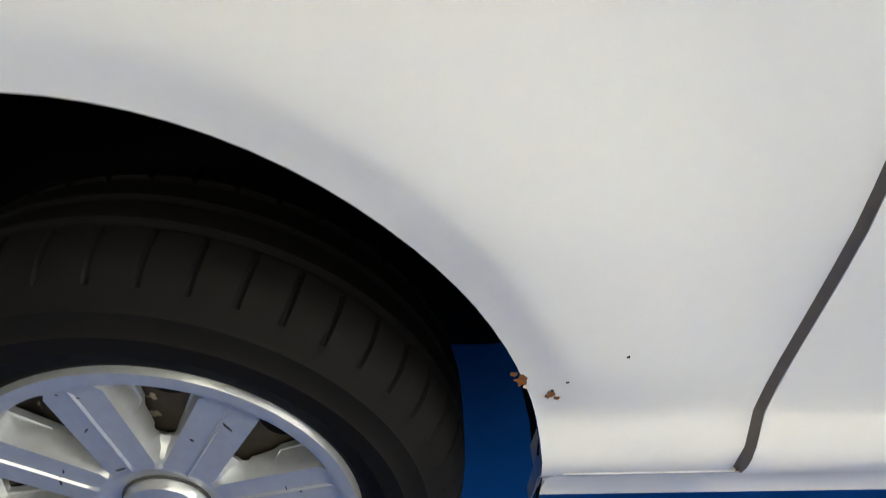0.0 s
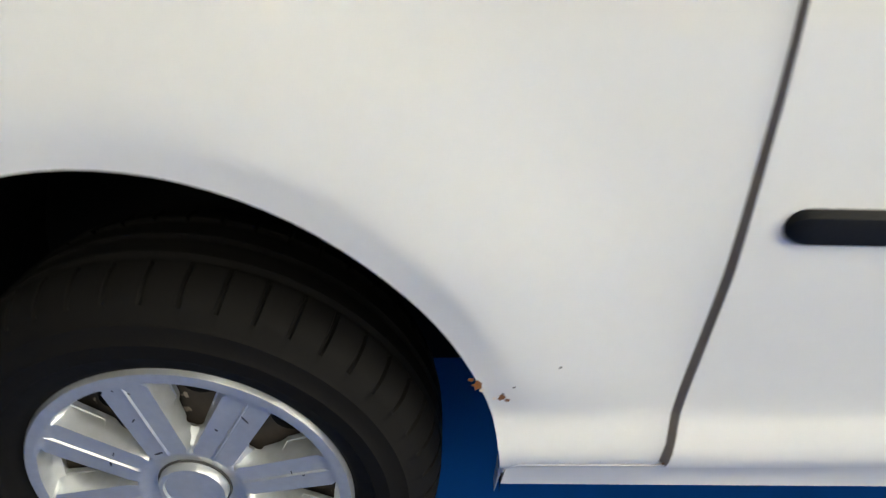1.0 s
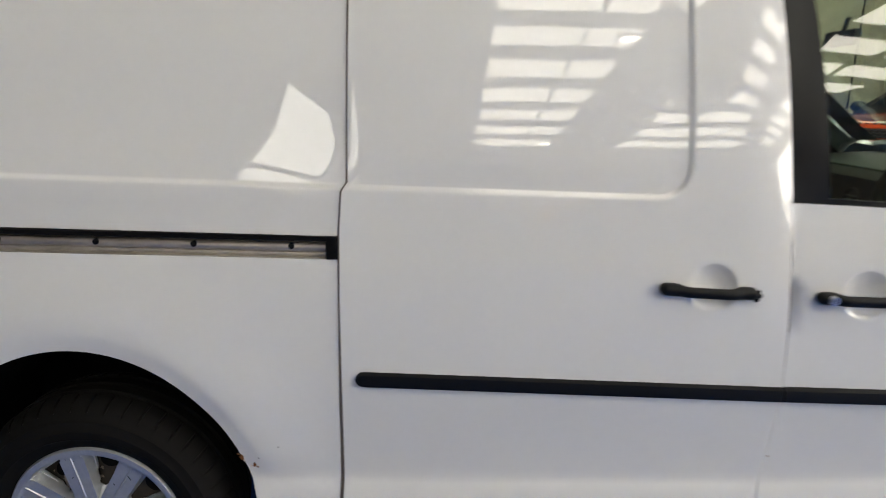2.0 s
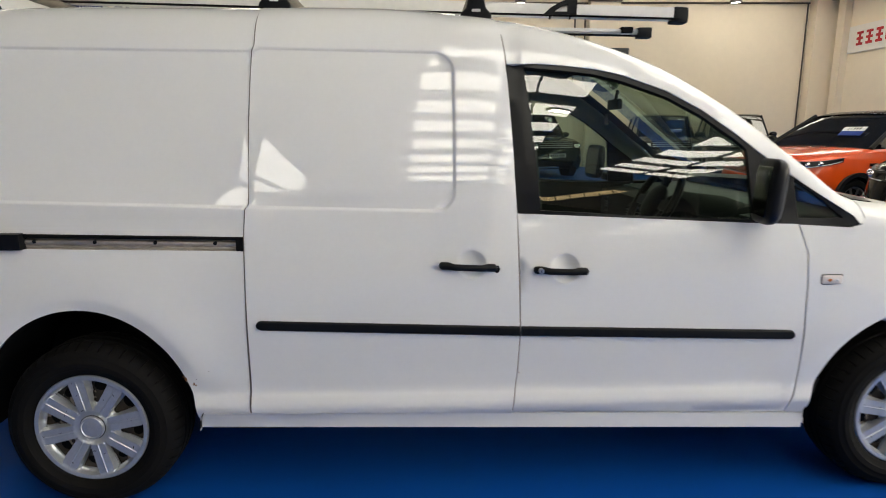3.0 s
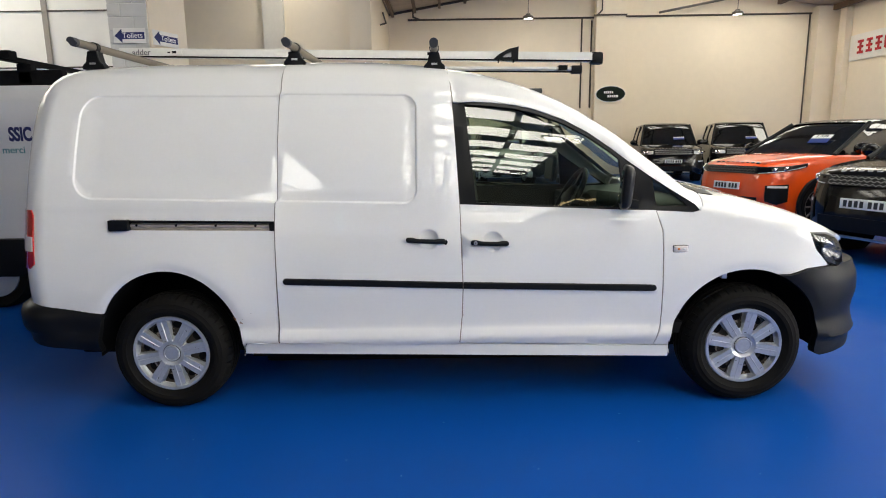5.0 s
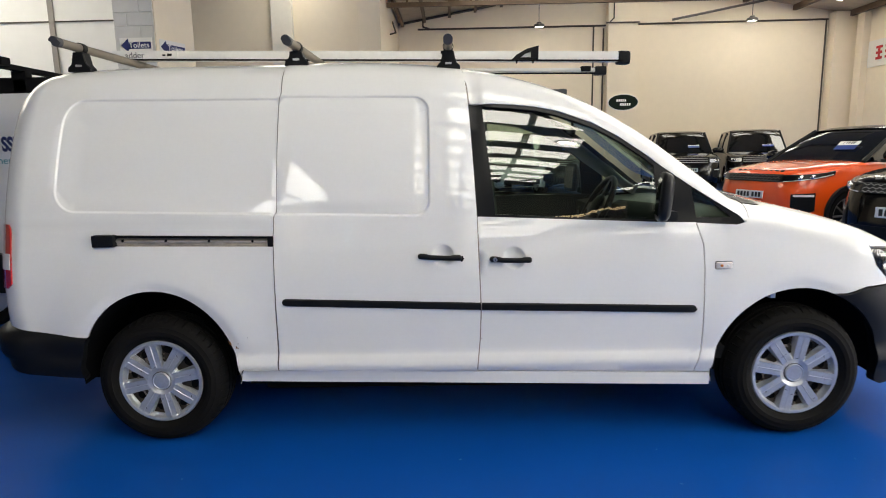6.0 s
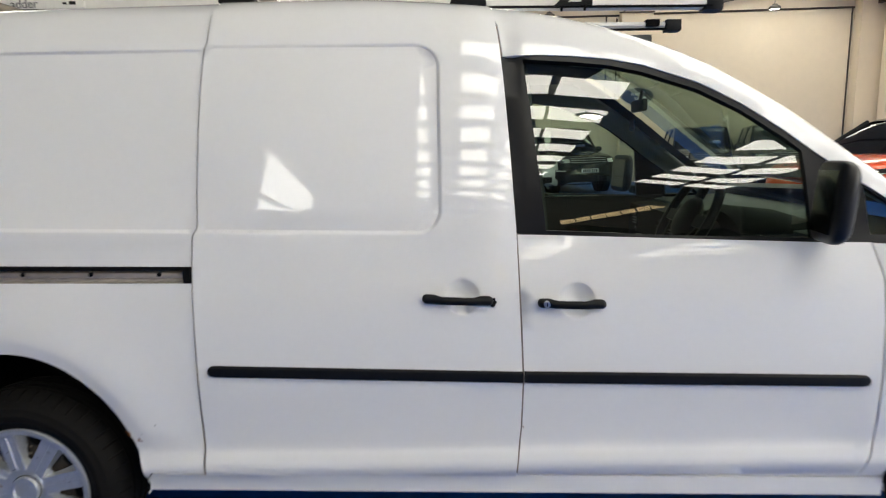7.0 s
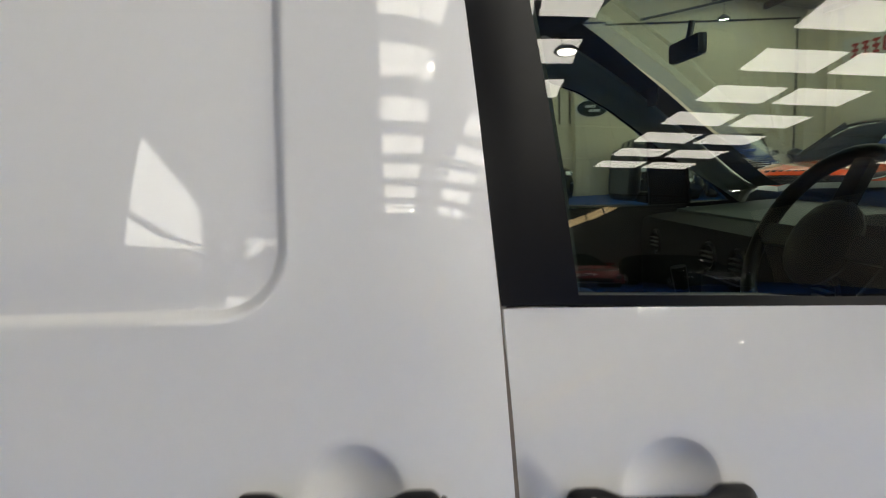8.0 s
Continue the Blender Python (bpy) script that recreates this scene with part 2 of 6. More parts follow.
def dent(s, u):
    """Pressed panels, handle cups and arch lips: how far the skin lies in."""
    d = 0.0
    if 1.0 < u < 1.75 and -0.6 < s < 1.45:
        a = round_rect(s, u, -0.458, 2.2, 1.125 - 0.027 * (s + 0.44), 1.645 - 0.012 * s, 0.11) if s < 0.6035 else round_rect(s, u, -0.5, 1.31, 1.125 - 0.027 * (s + 0.44), 1.648 - 0.022 * max(0, s - 0.6), 0.075)
        d += 0.0066 * ridge(-a, 0.012)
        if s > 0.6035:
            d -= ridge(-a, 0.07) * 0.007 * max(0.0, 1 - ((s - 0.95) / 0.36) ** 2)
        else:
            t = max(0.0, min(1.0, (0.59 - s) / 0.45))
            d += ridge(-a, 0.14) * 0.009 * (2 * t - t * t)
    if s > 1.53 and u > 0.93 and s < 2.75:
        d += 0.95 * (min(u, 1.07) - 0.93) ** 2 * (1 - ridge(s - 2.5, 0.25))
    if s < 1.53 and u > 1.08:
        t = min(1.0, (u - 1.08) / 0.30)
        d += 0.10 * 0.30 * (t - t * t / 2)
    if 1.40 < s < 1.53 and u > 0.75:
        d += 1.2 * (s - 1.40) ** 2 * ridge(u - 0.75, 0.45)
    for cx, cz in CUPS:
        e = math.hypot(s - cx, u - cz)
        if e < 0.06:
            d += 0.017 * max(0.0, 1 - (e / 0.052) ** 2)
    for cx, cz, rx, rz in ARCHES:
        e = math.hypot((s - cx) / rx, (u - cz) / rz)
        if e < 1.11 and u > 0.40:
            d += 0.003 * max(0.0, 1 - (e - 1) / 0.10) * ridge(u - 0.46, 0.14)
        if e < 1.65 and u < 1.1:
            d -= (0.0125 * (1 - ridge(e - 1.08, 0.54)) - 0.0040 * (1 - ridge(e - 0.98, 0.15))) * ridge(u - 0.40, 0.12)
    return d


def skin(s, u):
    x, off = plan(s)
    e = eave(x)
    if u <= e:
        y, z = side_y(u), u
    else:
        c = TIGHT(x)
        y, z = side_y(e) + c * ROUND_Y((u - e) / c), e + c * ROUND_Z((u - e) / c)
    if x < 0:
        x += 0.055 * ridge(-s, 0.7) * max(0.0, z - 0.75)
    return Vector((x, y + off + dent(s, u), z))


def normal_at(f, s, u):
    e = 0.002
    n = (f(s + e, u) - f(s - e, u)).cross(f(s, u + e) - f(s, u - e))
    return n.normalized()


def dense(poly, step):
    out = []
    for a, b in zip(poly, poly[1:] + poly[:1]):
        n = max(1, round(math.dist(a, b) / step))
        out += [(a[0] + (b[0] - a[0]) * i / n, a[1] + (b[1] - a[1]) * i / n) for i in range(n)]
    return out


def inside(p, poly):
    c = False
    for (x0, y0), (x1, y1) in zip(poly, poly[1:] + poly[:1]):
        if (y0 > p[1]) != (y1 > p[1]) and p[0] < (x1 - x0) * (p[1] - y0) / (y1 - y0) + x0:
            c = not c
    return c


def near_edge(p, poly, gap):
    for a, b in zip(poly, poly[1:] + poly[:1]):
        dx, dy = b[0] - a[0], b[1] - a[1]
        t = min(max(((p[0] - a[0]) * dx + (p[1] - a[1]) * dy) / (dx * dx + dy * dy + 1e-12), 0), 1)
        if math.hypot(p[0] - a[0] - t * dx, p[1] - a[1] - t * dy) < gap:
            return True
    return False


def sheet(name, outline, material, parent=None, label="", holes=(), step=0.035, extra=(), lip=0.02, f=skin, raise_by=0.0, mirror=False, small=None, true=False, avoid=None):
    """A piece of the skin inside an outline of (s, u), with its edges turned in by lip."""
    loops = [dense(list(outline), step)] + [dense(list(h), step) for h in holes]
    pts, edges = [], []
    for lp in loops:
        k = len(pts)
        pts += lp
        edges += [(k + i, k + (i + 1) % len(lp)) for i in range(len(lp))]
    nb = len(pts)
    s0, s1 = min(p[0] for p in loops[0]), max(p[0] for p in loops[0])
    u0, u1 = min(p[1] for p in loops[0]), max(p[1] for p in loops[0])
    cand = [(s0 + step * (i + 0.5), u0 + step * (j + 0.5)) for i in range(int((s1 - s0) / step) + 1) for j in range(int((u1 - u0) / step) + 1)]
    if avoid:
        cand = [p for p in cand if not avoid(p)]
    fine = list(extra)
    if fine:
        g = 0.03 if small is None else step
        cell = {(round(q[0] / g), round(q[1] / g)) for q in fine}
        cand = [p for p in cand if (round(p[0] / g), round(p[1] / g)) not in cell]
    for p in fine + cand:
        if inside(p, loops[0]) and not any(inside(p, h) for h in loops[1:]) and not any(near_edge(p, lp, step * 0.3 if small is None else small) for lp in loops):
            pts.append(p)
    vs, _, fs, *_ = delaunay_2d_cdt([Vector(p) for p in pts], edges, [], 2, 1e-5)
    bm = bmesh.new()
    sg = -1 if mirror else 1
    flip = lambda v: Vector((v[0], 2 * MID - v[1], v[2])) if mirror else v
    ns = [normal_at(f, p[0], p[1]) for p in vs]
    keep = bm.verts.layers.float_vector.new("true_normal")
    flat = bm.faces.layers.int.new("lip")
    ver = [bm.verts.new(flip(f(p[0], p[1]) + n * raise_by)) for p, n in zip(vs, ns)]
    for v, n in zip(ver, ns):
        v[keep] = (n[0], -n[1], n[2]) if mirror else n
    for face in fs:
        c = sum((vs[i] for i in face), Vector((0, 0))) / len(face)
        if any(inside(c, h) for h in loops[1:]) or not inside(c, loops[0]):
            continue
        fv = [ver[i] for i in face]
        bm.faces.new(fv if not mirror else fv[::-1])
    bm.normal_update()
    skin_faces = list(bm.faces)
    if sum(fc.normal.y * sg for fc in skin_faces) > 0:
        bmesh.ops.reverse_faces(bm, faces=skin_faces)
    bmesh.ops.delete(bm, geom=[v for v in bm.verts if not v.link_faces], context="VERTS")
    ver = [v if v.is_valid else None for v in ver]
    if lip:
        be = [e for e in bm.edges if e.is_boundary]
        idx = {v: i for i, v in enumerate(ver) if v is not None}
        r = bmesh.ops.extrude_edge_only(bm, edges=be)
        inner = [g for g in r["geom"] if isinstance(g, bmesh.types.BMVert)]
        for g in r["geom"]:
            if isinstance(g, bmesh.types.BMFace):
                g[flat] = 1
        for g in inner:
            o = next(e.other_vert(g) for e in g.link_edges if e.other_vert(g) in idx)
            n = ns[idx[o]]
            if mirror:
                n = Vector((n[0], -n[1], n[2]))
            g.co -= n * lip
        sharp = set(be)
        for e in be:
            e.smooth = False
    ob = link(name, bm, material, parent, label)
    me = ob.data
    if not true:
        return ob
    nv, lipped = me.attributes["true_normal"].data, me.attributes["lip"].data
    loops_n = [Vector()] * len(me.loops)
    for p in me.polygons:
        for li in p.loop_indices:
            n = Vector(nv[me.loops[li].vertex_index].vector)
            loops_n[li] = p.normal.copy() if lipped[p.index].value or n.length < 0.5 else n
    me.normals_split_custom_set(loops_n)
    return ob


MID = 0.897
van = thing("white_panel_van", "white long-wheelbase panel van with black bumpers and roof rack bars", "van")


def arch(k, a0, a1, n, grow=0.0):
    cx, cz, rx, rz = ARCHES[k]
    return [(cx + (rx + grow) * math.cos(radians(a0 + (a1 - a0) * i / n)), cz + (rz + grow) * math.sin(radians(a0 + (a1 - a0) * i / n))) for i in range(n + 1)]


def sill_top(x):
    return 0.362 - 0.0205 * (x - 0.568)


def sill_low(x):
    return 0.300 - 0.0205 * (x - 0.38)


REAR_SEAM = [(0.568, 0.363), (0.572, 0.44), (0.577, 0.646), (0.578, 0.848), (0.579, 1.008), (0.585, 1.094), (0.597, 1.112), (0.597, 1.30), (0.595, 1.632), (0.603, 1.655), (0.600, 1.75), top(0.598, 0.3)]
MID_SEAM = [(1.514, 0.344), (1.529, 0.50), (1.534, 0.654), (1.526, 0.899), (1.521, 1.074), (1.509, 1.30), (1.496, 1.516), (1.488, 1.62), (1.480, 1.70), (1.470, 1.79), top(1.462, 0.3)]
FRONT_SEAM = [(2.536, 0.323), (2.563, 0.434), (2.560, 0.60), (2.557, 0.81), (2.550, 0.93), (2.520, 1.030)]
G = 0.0027


def shift(pts, dx):
    return [(x + dx, u) for x, u in pts]


# extra points where the skin is pressed
quarter_pts = [(x, 1.125 - 0.027 * (x + 0.44) + k * 0.0027) for x in np.arange(-0.35, 0.598, 0.02) for k in range(-1, 6)]
quarter_pts += [(x, 1.645 - 0.012 * x - k * 0.0027) for x in np.arange(-0.35, 0.598, 0.02) for k in range(-1, 6)]
quarter_pts += [(-0.455 + k * 0.0027, z) for z in np.arange(1.23, 1.55, 0.02) for k in range(-1, 6)]
quarter_pts += [(-0.348 + (0.115 - k * 0.0027) * math.cos(a), zc + (0.115 - k * 0.0027) * math.sin(a)) for zc, a0 in ((1.233, math.pi), (1.540, math.pi / 2)) for a in np.linspace(a0, a0 + math.pi / 2, 13) for k in range(0, 7)]
slide_pts = [(x, 1.125 - 0.027 * (x + 0.44) + k * 0.0027) for x in np.arange(0.61, 1.24, 0.02) for k in range(-1, 6)]
slide_pts += [(x, 1.648 - 0.022 * (x - 0.6) - k * 0.0027) for x in np.arange(0.61, 1.24, 0.02) for k in range(-1, 6)]
slide_pts += [(1.31 - k * 0.0027, z) for z in np.arange(1.16, 1.56, 0.02) for k in range(-1, 6)]
slide_pts += [(1.235 + (0.08 - k * 0.0027) * math.cos(a), zc + (0.08 - k * 0.0027) * math.sin(a)) for zc, a0 in ((1.155, -math.pi / 2), (1.560, 0)) for a in np.linspace(a0, a0 + math.pi / 2, 10) for k in range(0, 7)]


def cup_pts(k):
    return [(CUPS[k][0] + r * math.cos(a), CUPS[k][1] + r * math.sin(a)) for r in (0.008, 0.016, 0.024, 0.032, 0.040, 0.047, 0.0515, 0.0528, 0.060) for a in np.linspace(0, 2 * math.pi, 41)[:-1]]


belt_pts = [(x, z) for x in np.arange(1.54, 2.56, 0.03) for z in (0.935, 0.952, 0.969, 0.986, 1.003, 1.020, 1.037)]
low_pts = lambda x0, x1: [(x, z) for x in np.arange(x0, x1, 0.03) for z in (0.372, 0.385, 0.398, 0.412, 0.427, 0.443, 0.46)]

RAIL = ((-0.252, 0.970), (0.5795, 0.955), (0.5795, 1.003), (-0.252, 1.021))
quarter = [(-0.93, 0.585), (-0.70, 0.583), (-0.345, 0.535)] + arch(0, 152, -8, 44) + [(0.385, sill_top(0.385) - 0.02), (0.40, sill_top(0.4))] + [(x - 0.004 * (1 - ridge(u - 0.55, 0.3)), u) for x, u in REAR_SEAM] + [top(x, 0.3) for x in (0.4, 0.2, 0.0, -0.2, -0.4, -0.5, -0.6, -0.66, -0.72, -0.78, -0.84, -0.90, -0.93)]
sheet("rear_quarter_panel", quarter, WHITE, van, "white quarter panel with pressed recess", holes=[list(RAIL)], extra=quarter_pts + low_pts(0.42, 0.56) + [p for g in (0.015, 0.03, 0.045, 0.06, 0.08, 0.10, 0.13, 0.16) for p in arch(0, 145, 3, 60, g)], true=True)
slide = shift(REAR_SEAM, 0.0046) + [top(x, 0.3) for x in (0.8, 1.0, 1.2, 1.35)] + shift(MID_SEAM, -G)[::-1]
sheet("sliding_door", slide, WHITE, van, "white sliding side door with pressed recess", extra=slide_pts + cup_pts(0) + low_pts(0.60, 1.50), true=True, raise_by=0.0045)
WIN_LOW = [(1.5235, 1.077), (1.881, 1.058), (2.36, 1.036), (2.52, 1.032)]
WIN_TOP = [(1.492, 1.589), (1.60, 1.590), (1.697, 1.584), (1.80, 1.572), (1.898, 1.552), (2.056, 1.495), (2.174, 1.430), (2.291, 1.348), (2.369, 1.287), (2.486, 1.205), (2.605, 1.127), (2.714, 1.059), (2.738, 1.030)]
door_low = shift(MID_SEAM[:5], G) + [(p[0] + 0.004, p[1]) for p in WIN_LOW[1:]] + shift(FRONT_SEAM[::-1], -G)
front_door = sheet("front_door", door_low, WHITE, van, "white front passenger door", extra=cup_pts(1) + low_pts(1.54, 2.52) + belt_pts, true=True)

frame_top = [(p[0] + 0.004 * (i == 0), p[1]) for i, p in enumerate(WIN_TOP)]
crown = [(1.468 + G, top(1.468, 0.0)[1] + 0.09), top(1.465 + G, 0.3)] + [top(x, 0.3) for x in (1.6, 1.75, 1.9, 2.05, 2.2, 2.35, 2.5, 2.65)] + [top(2.75, 0.3), top(2.75, 0.0)]
sheet("door_frame", [(1.490 + G, 1.62), (1.482 + G, 1.70)] + crown + frame_top[::-1], WHITE, van, step=0.03)
GLASS_1 = [(1.553, 1.579), (1.697, 1.567), (1.80, 1.555), (1.897, 1.532), (2.055, 1.475), (2.173, 1.410), (2.29, 1.328), (2.333, 1.293), (2.36, 1.047), (1.881, 1.068), (1.605, 1.083)]
GLASS_2 = [(2.502, 1.188), (2.565, 1.145), (2.678, 1.053), (2.522, 1.054)]
win = [(p[0] - 0.001, p[1] + 0.001) for p in WIN_TOP] + [(2.70, 1.024)] + WIN_LOW[::-1]
sheet("window_frame", win, TRIM, van, "black window surround", holes=[GLASS_1, GLASS_2], raise_by=-0.004)


def glass_skin(s, u):
    """The door glass: bowed up its height and leaning in more towards the front."""
    return Vector((s, side_y(max(u, 1.0601)) + 0.0186 + 0.12 * min(max(s - 1.62, 0.0), 0.5) * (u - 1.22), u))


sheet("side_window", GLASS_1, WINDOW, van, "clear front door glass", raise_by=-0.018, lip=0, f=glass_skin, step=0.05, true=True)
sheet("quarter_window", GLASS_2, WINDOW, van, "small fixed corner glass", raise_by=-0.014, lip=0, f=glass_skin, true=True)
fender = shift(FRONT_SEAM, G) + [(2.70, 1.020), (2.742, 1.030), (2.755, 1.055)] + [top(x, 0.22) for x in (2.76, 2.9, 3.05, 3.2)] + [top(3.3, 0.2), (3.30, 0.905), (3.335, 0.82), (3.40, 0.755), (3.42, 0.735), (3.29, 0.729), (3.20, 0.70)] + arch(1, 68, 190, 40) + [(2.612, sill_top(2.61))]
sheet("front_wing", fender, WHITE, van, "white front wing", extra=[p for g in (0.015, 0.03, 0.045, 0.06, 0.08, 0.11, 0.14) for p in arch(1, 70, 176, 60, g)] + low_pts(2.56, 2.62))
for far in (False, True):
    half = sheet("bonnet", [top(x, 0.227) for x in (2.84, 2.9, 3.05, 3.2)] + [top(3.3, 0.207), (3.305, 0.912), (3.42, 0.912), (3.50, 0.888), top(3.55, 0.2), top(3.75, 0.25), top(3.95, 0.5), top(3.95, 0.95), top(3.5, 1.50), top(3.2, 1.65), top(2.84, 1.95)], WHITE, van, "white bonnet", step=0.05, mirror=far)
    for v in half.data.vertices:
        v.co.y = max(v.co.y, MID + 0.0005) if far else min(v.co.y, MID - 0.0005)
sill = [(0.382, sill_low(0.382)), (2.616, sill_low(2.616)), (2.616, sill_top(2.616) - 0.006), (0.40, sill_top(0.40) - 0.006), (0.387, sill_top(0.387) - 0.03)]
for far in (False, True):
    sheet("sill", sill, WHITE, van, "white sill panel", lip=0.06, mirror=far)


def bumper_skin(s, u):
    """Bumper plastic over the body: rounded off at the back, with a bulge and a thin lip at the front."""
    n = normal_at(skin, s, u)
    if s > 0:
        nose = ridge(s - 3.35, 0.2)
        out = (0.016 + 0.012 * ridge(0.42 - u, 0.1)) * (1 - ridge(s - 3.3, 0.2) * ridge(u - 0.64, 0.09) * 1.6)
        out += nose * (0.012 * math.exp(-((u - 0.565) / 0.07) ** 2) + 0.014 * math.exp(-((u - 0.355) / 0.018) ** 2))
    else:
        back = ridge(-0.40 - s, 0.35)
        rim = 0.538 + 0.064 * min(max((-0.347 - s) / 0.583, 0.0), 1.0) - u
        low = u - 0.335 - 0.055 * min(max((-0.367 - s) / 0.40, 0.0), 1.0)
        out = 0.003 + (0.013 + 0.045 * back) * math.sqrt(max(0.0, 1 - (1 - min(max(rim, 0.0) / 0.055, 1.0)) ** 2)) - (0.006 + 0.034 * back) * (1 - ridge(low, 0.10)) ** 1.5
    return skin(s, u) + n * out


front_bumper = [(3.203, 0.697), (3.29, 0.724), (3.42, 0.730), (3.50, 0.718), (3.56, 0.73), (4.1, 0.73), (4.44, 0.73), (4.44, 0.25), (3.75, 0.25), (3.42, 0.245), (3.385, 0.26)] + arch(1, -8, 67, 24)
for far in (False, True):
    sheet("front_bumper", front_bumper, BLACK, van, "matt black plastic front bumper", f=bumper_skin, lip=0.04, step=0.024, mirror=far)
rear_bumper = [(-1.55, 0.60), (-0.93, 0.60), (-0.70, 0.586), (-0.347, 0.538)] + arch(0, 152, 183, 10) + [(-0.367, 0.332), (-0.533, 0.355), (-0.745, 0.385), (-0.93, 0.39), (-1.55, 0.39)]
for far in (False, True):
    sheet("rear_bumper", rear_bumper, BLACK, van, "matt black plastic rear bumper", f=bumper_skin, lip=0.04, step=0.024, mirror=far)
    sheet("rear_door", [(-0.95, 0.60), (-1.628, 0.60), top(-1.628, 0.2), top(-0.95, 0.2)], WHITE, van, step=0.08, mirror=far)
roof_edge = [-0.93, -0.8, -0.7, -0.6, -0.4, 0, 0.4, 0.8, 1.2, 1.5, 1.75]
sheet("roof", [top(x, 0.3) for x in roof_edge] + [top(x, 1.3) for x in roof_edge[::-1]], WHITE, van, "white roof", lip=0, step=0.08)
# far side and back
bm = bmesh.new()
prof = [(0.27, 0.42), (0.28, 1.20), (0.38, 1.58), (0.46, 1.68), (0.60, 1.75)]
prof += [(2 * MID - y, z) for y, z in prof[::-1]]
lean = lambda z: -0.772 + 0.055 * max(0.0, z - 0.75)
ra_, rb_ = [bm.verts.new((lean(z), y, z)) for y, z in prof], [bm.verts.new((lean(z) + 0.02, y, z)) for y, z in prof]
bm.faces.new(ra_)
bm.faces.new(rb_[::-1])
for i in range(len(prof)):
    j = (i + 1) % len(prof)
    bm.faces.new((ra_[i], ra_[j], rb_[j], rb_[i]))
bmesh.ops.recalc_face_normals(bm, faces=bm.faces)
link("rear_panel", bm, WHITE, van, "white rear door panel", smooth=False)
sheet("far_side_panel", [(-0.93, 0.585)] + arch(0, 152, -8, 30) + [(0.40, 0.30), (1.5, 0.30)] + shift(MID_SEAM, 0) + [top(x, 0.3) for x in (1.2, 0.8, 0.4, 0.0, -0.4, -0.6, -0.7, -0.8, -0.93)], WHITE, van, mirror=True, step=0.06)
sheet("far_front_door", door_low, WHITE, van, mirror=True, step=0.06)
sheet("far_door_frame", [(1.490 + G, 1.62), (1.482 + G, 1.70)] + crown + frame_top[::-1], WHITE, van, mirror=True, step=0.05)
sheet("far_window_frame", win, TRIM, van, holes=[GLASS_1, GLASS_2], raise_by=-0.004, mirror=True, step=0.05)
sheet("far_side_window", GLASS_1, WINDOW, van, raise_by=-0.010, lip=0, mirror=True, step=0.1)
sheet("far_quarter_window", GLASS_2, WINDOW, van, raise_by=-0.010, lip=0, mirror=True, step=0.1)
sheet("far_front_wing", fender, WHITE, van, mirror=True, step=0.06)
sheet("scuttle", [top(2.757, 0.235), top(2.757, 0.95), top(2.838, 0.95), top(2.838, 0.235)], TRIM, van, "black plastic scuttle below the windscreen", raise_by=0.002, step=0.05)


def far_edge(x):
    """The place on the screen that mirrors its near edge across the van."""
    lo, hi, want = 0.3, 6.0, 2 * MID - skin(x, top(x, 0.3)[1]).y
    for _ in range(40):
        q = (lo + hi) / 2
        lo, hi = (q, hi) if skin(x, top(x, q)[1]).y < want else (lo, q)
    return top(x, lo)


WIND = (1.78, 2.0, 2.25, 2.5, 2.72)
sheet("windscreen", [top(x, 0.3) for x in WIND] + [top(2.80, 1.0), top(2.80, 2.0)] + [far_edge(x) for x in WIND[::-1]], WINDOW, van, "clear windscreen", lip=0, step=0.08)

# ---- parts of the van ----
RUST = mat("rust", (0.20, 0.075, 0.02), 0.9, scale=400, vary=0.5, bump=0.6)
RUSTY_STEEL = mat("rusty_steel_wheel", (0.050, 0.040, 0.033), 0.85, scale=45, vary=0.6, bump=0.3)
rs = RUSTY_STEEL.node_tree
flake, keep_in, blend = (rs.nodes.new("ShaderNode" + n) for n in ("TexNoise", "MapRange", "Mix"))
flake.inputs["Scale"].default_value, flake.inputs["Detail"].default_value = 38, 6
keep_in.inputs[1].default_value, keep_in.inputs[2].default_value = 0.60, 0.63
blend.data_type = "RGBA"
blend.inputs[7].default_value = (0.34, 0.29, 0.24, 1)
rs.links.new(next(n for n in rs.nodes if n.type == "TEX_COORD").outputs["Object"], flake.inputs["Vector"])
rs.links.new(flake.outputs[0], keep_in.inputs[0])
rs.links.new(keep_in.outputs[0], blend.inputs[0])
rs.links.new(next(n for n in rs.nodes if n.type == "HUE_SAT").outputs[0], blend.inputs[6])
rs.links.new(blend.outputs[2], rs.nodes["Principled BSDF"].inputs["Base Color"])
CHROME = mat("chrome", (0.75, 0.76, 0.78), 0.12, metal=1.0, vary=0.03)
RAILMETAL = mat("worn_rail_metal", (0.52, 0.47, 0.42), 0.42, metal=0.7, scale=25, vary=0.3)
BROWNBAR = mat("dusty_grey_tube", (0.17, 0.145, 0.115), 0.5, metal=0.2, scale=40, vary=0.15)
GREYTRIM = mat("grey_cabin_trim", (0.44, 0.48, 0.45), 0.75, scale=200, vary=0.1, bump=0.2)
SEATCLOTH = mat("dark_seat_cloth", (0.012, 0.012, 0.013), 0.95, scale=250, vary=0.25, bump=0.4)
REDLENS = mat("red_lamp_lens", (0.50, 0.012, 0.012), 0.12, coat=1.0, vary=0.05)
CLEARLENS = mat("pale_lamp_lens", (0.72, 0.66, 0.62), 0.15, coat=1.0, vary=0.05)
AMBER = mat("amber_lens", (0.55, 0.16, 0.03), 0.15, coat=1.0)
LENS = glass("lamp_cover_glass", (0.93, 0.94, 0.95), 0.05)
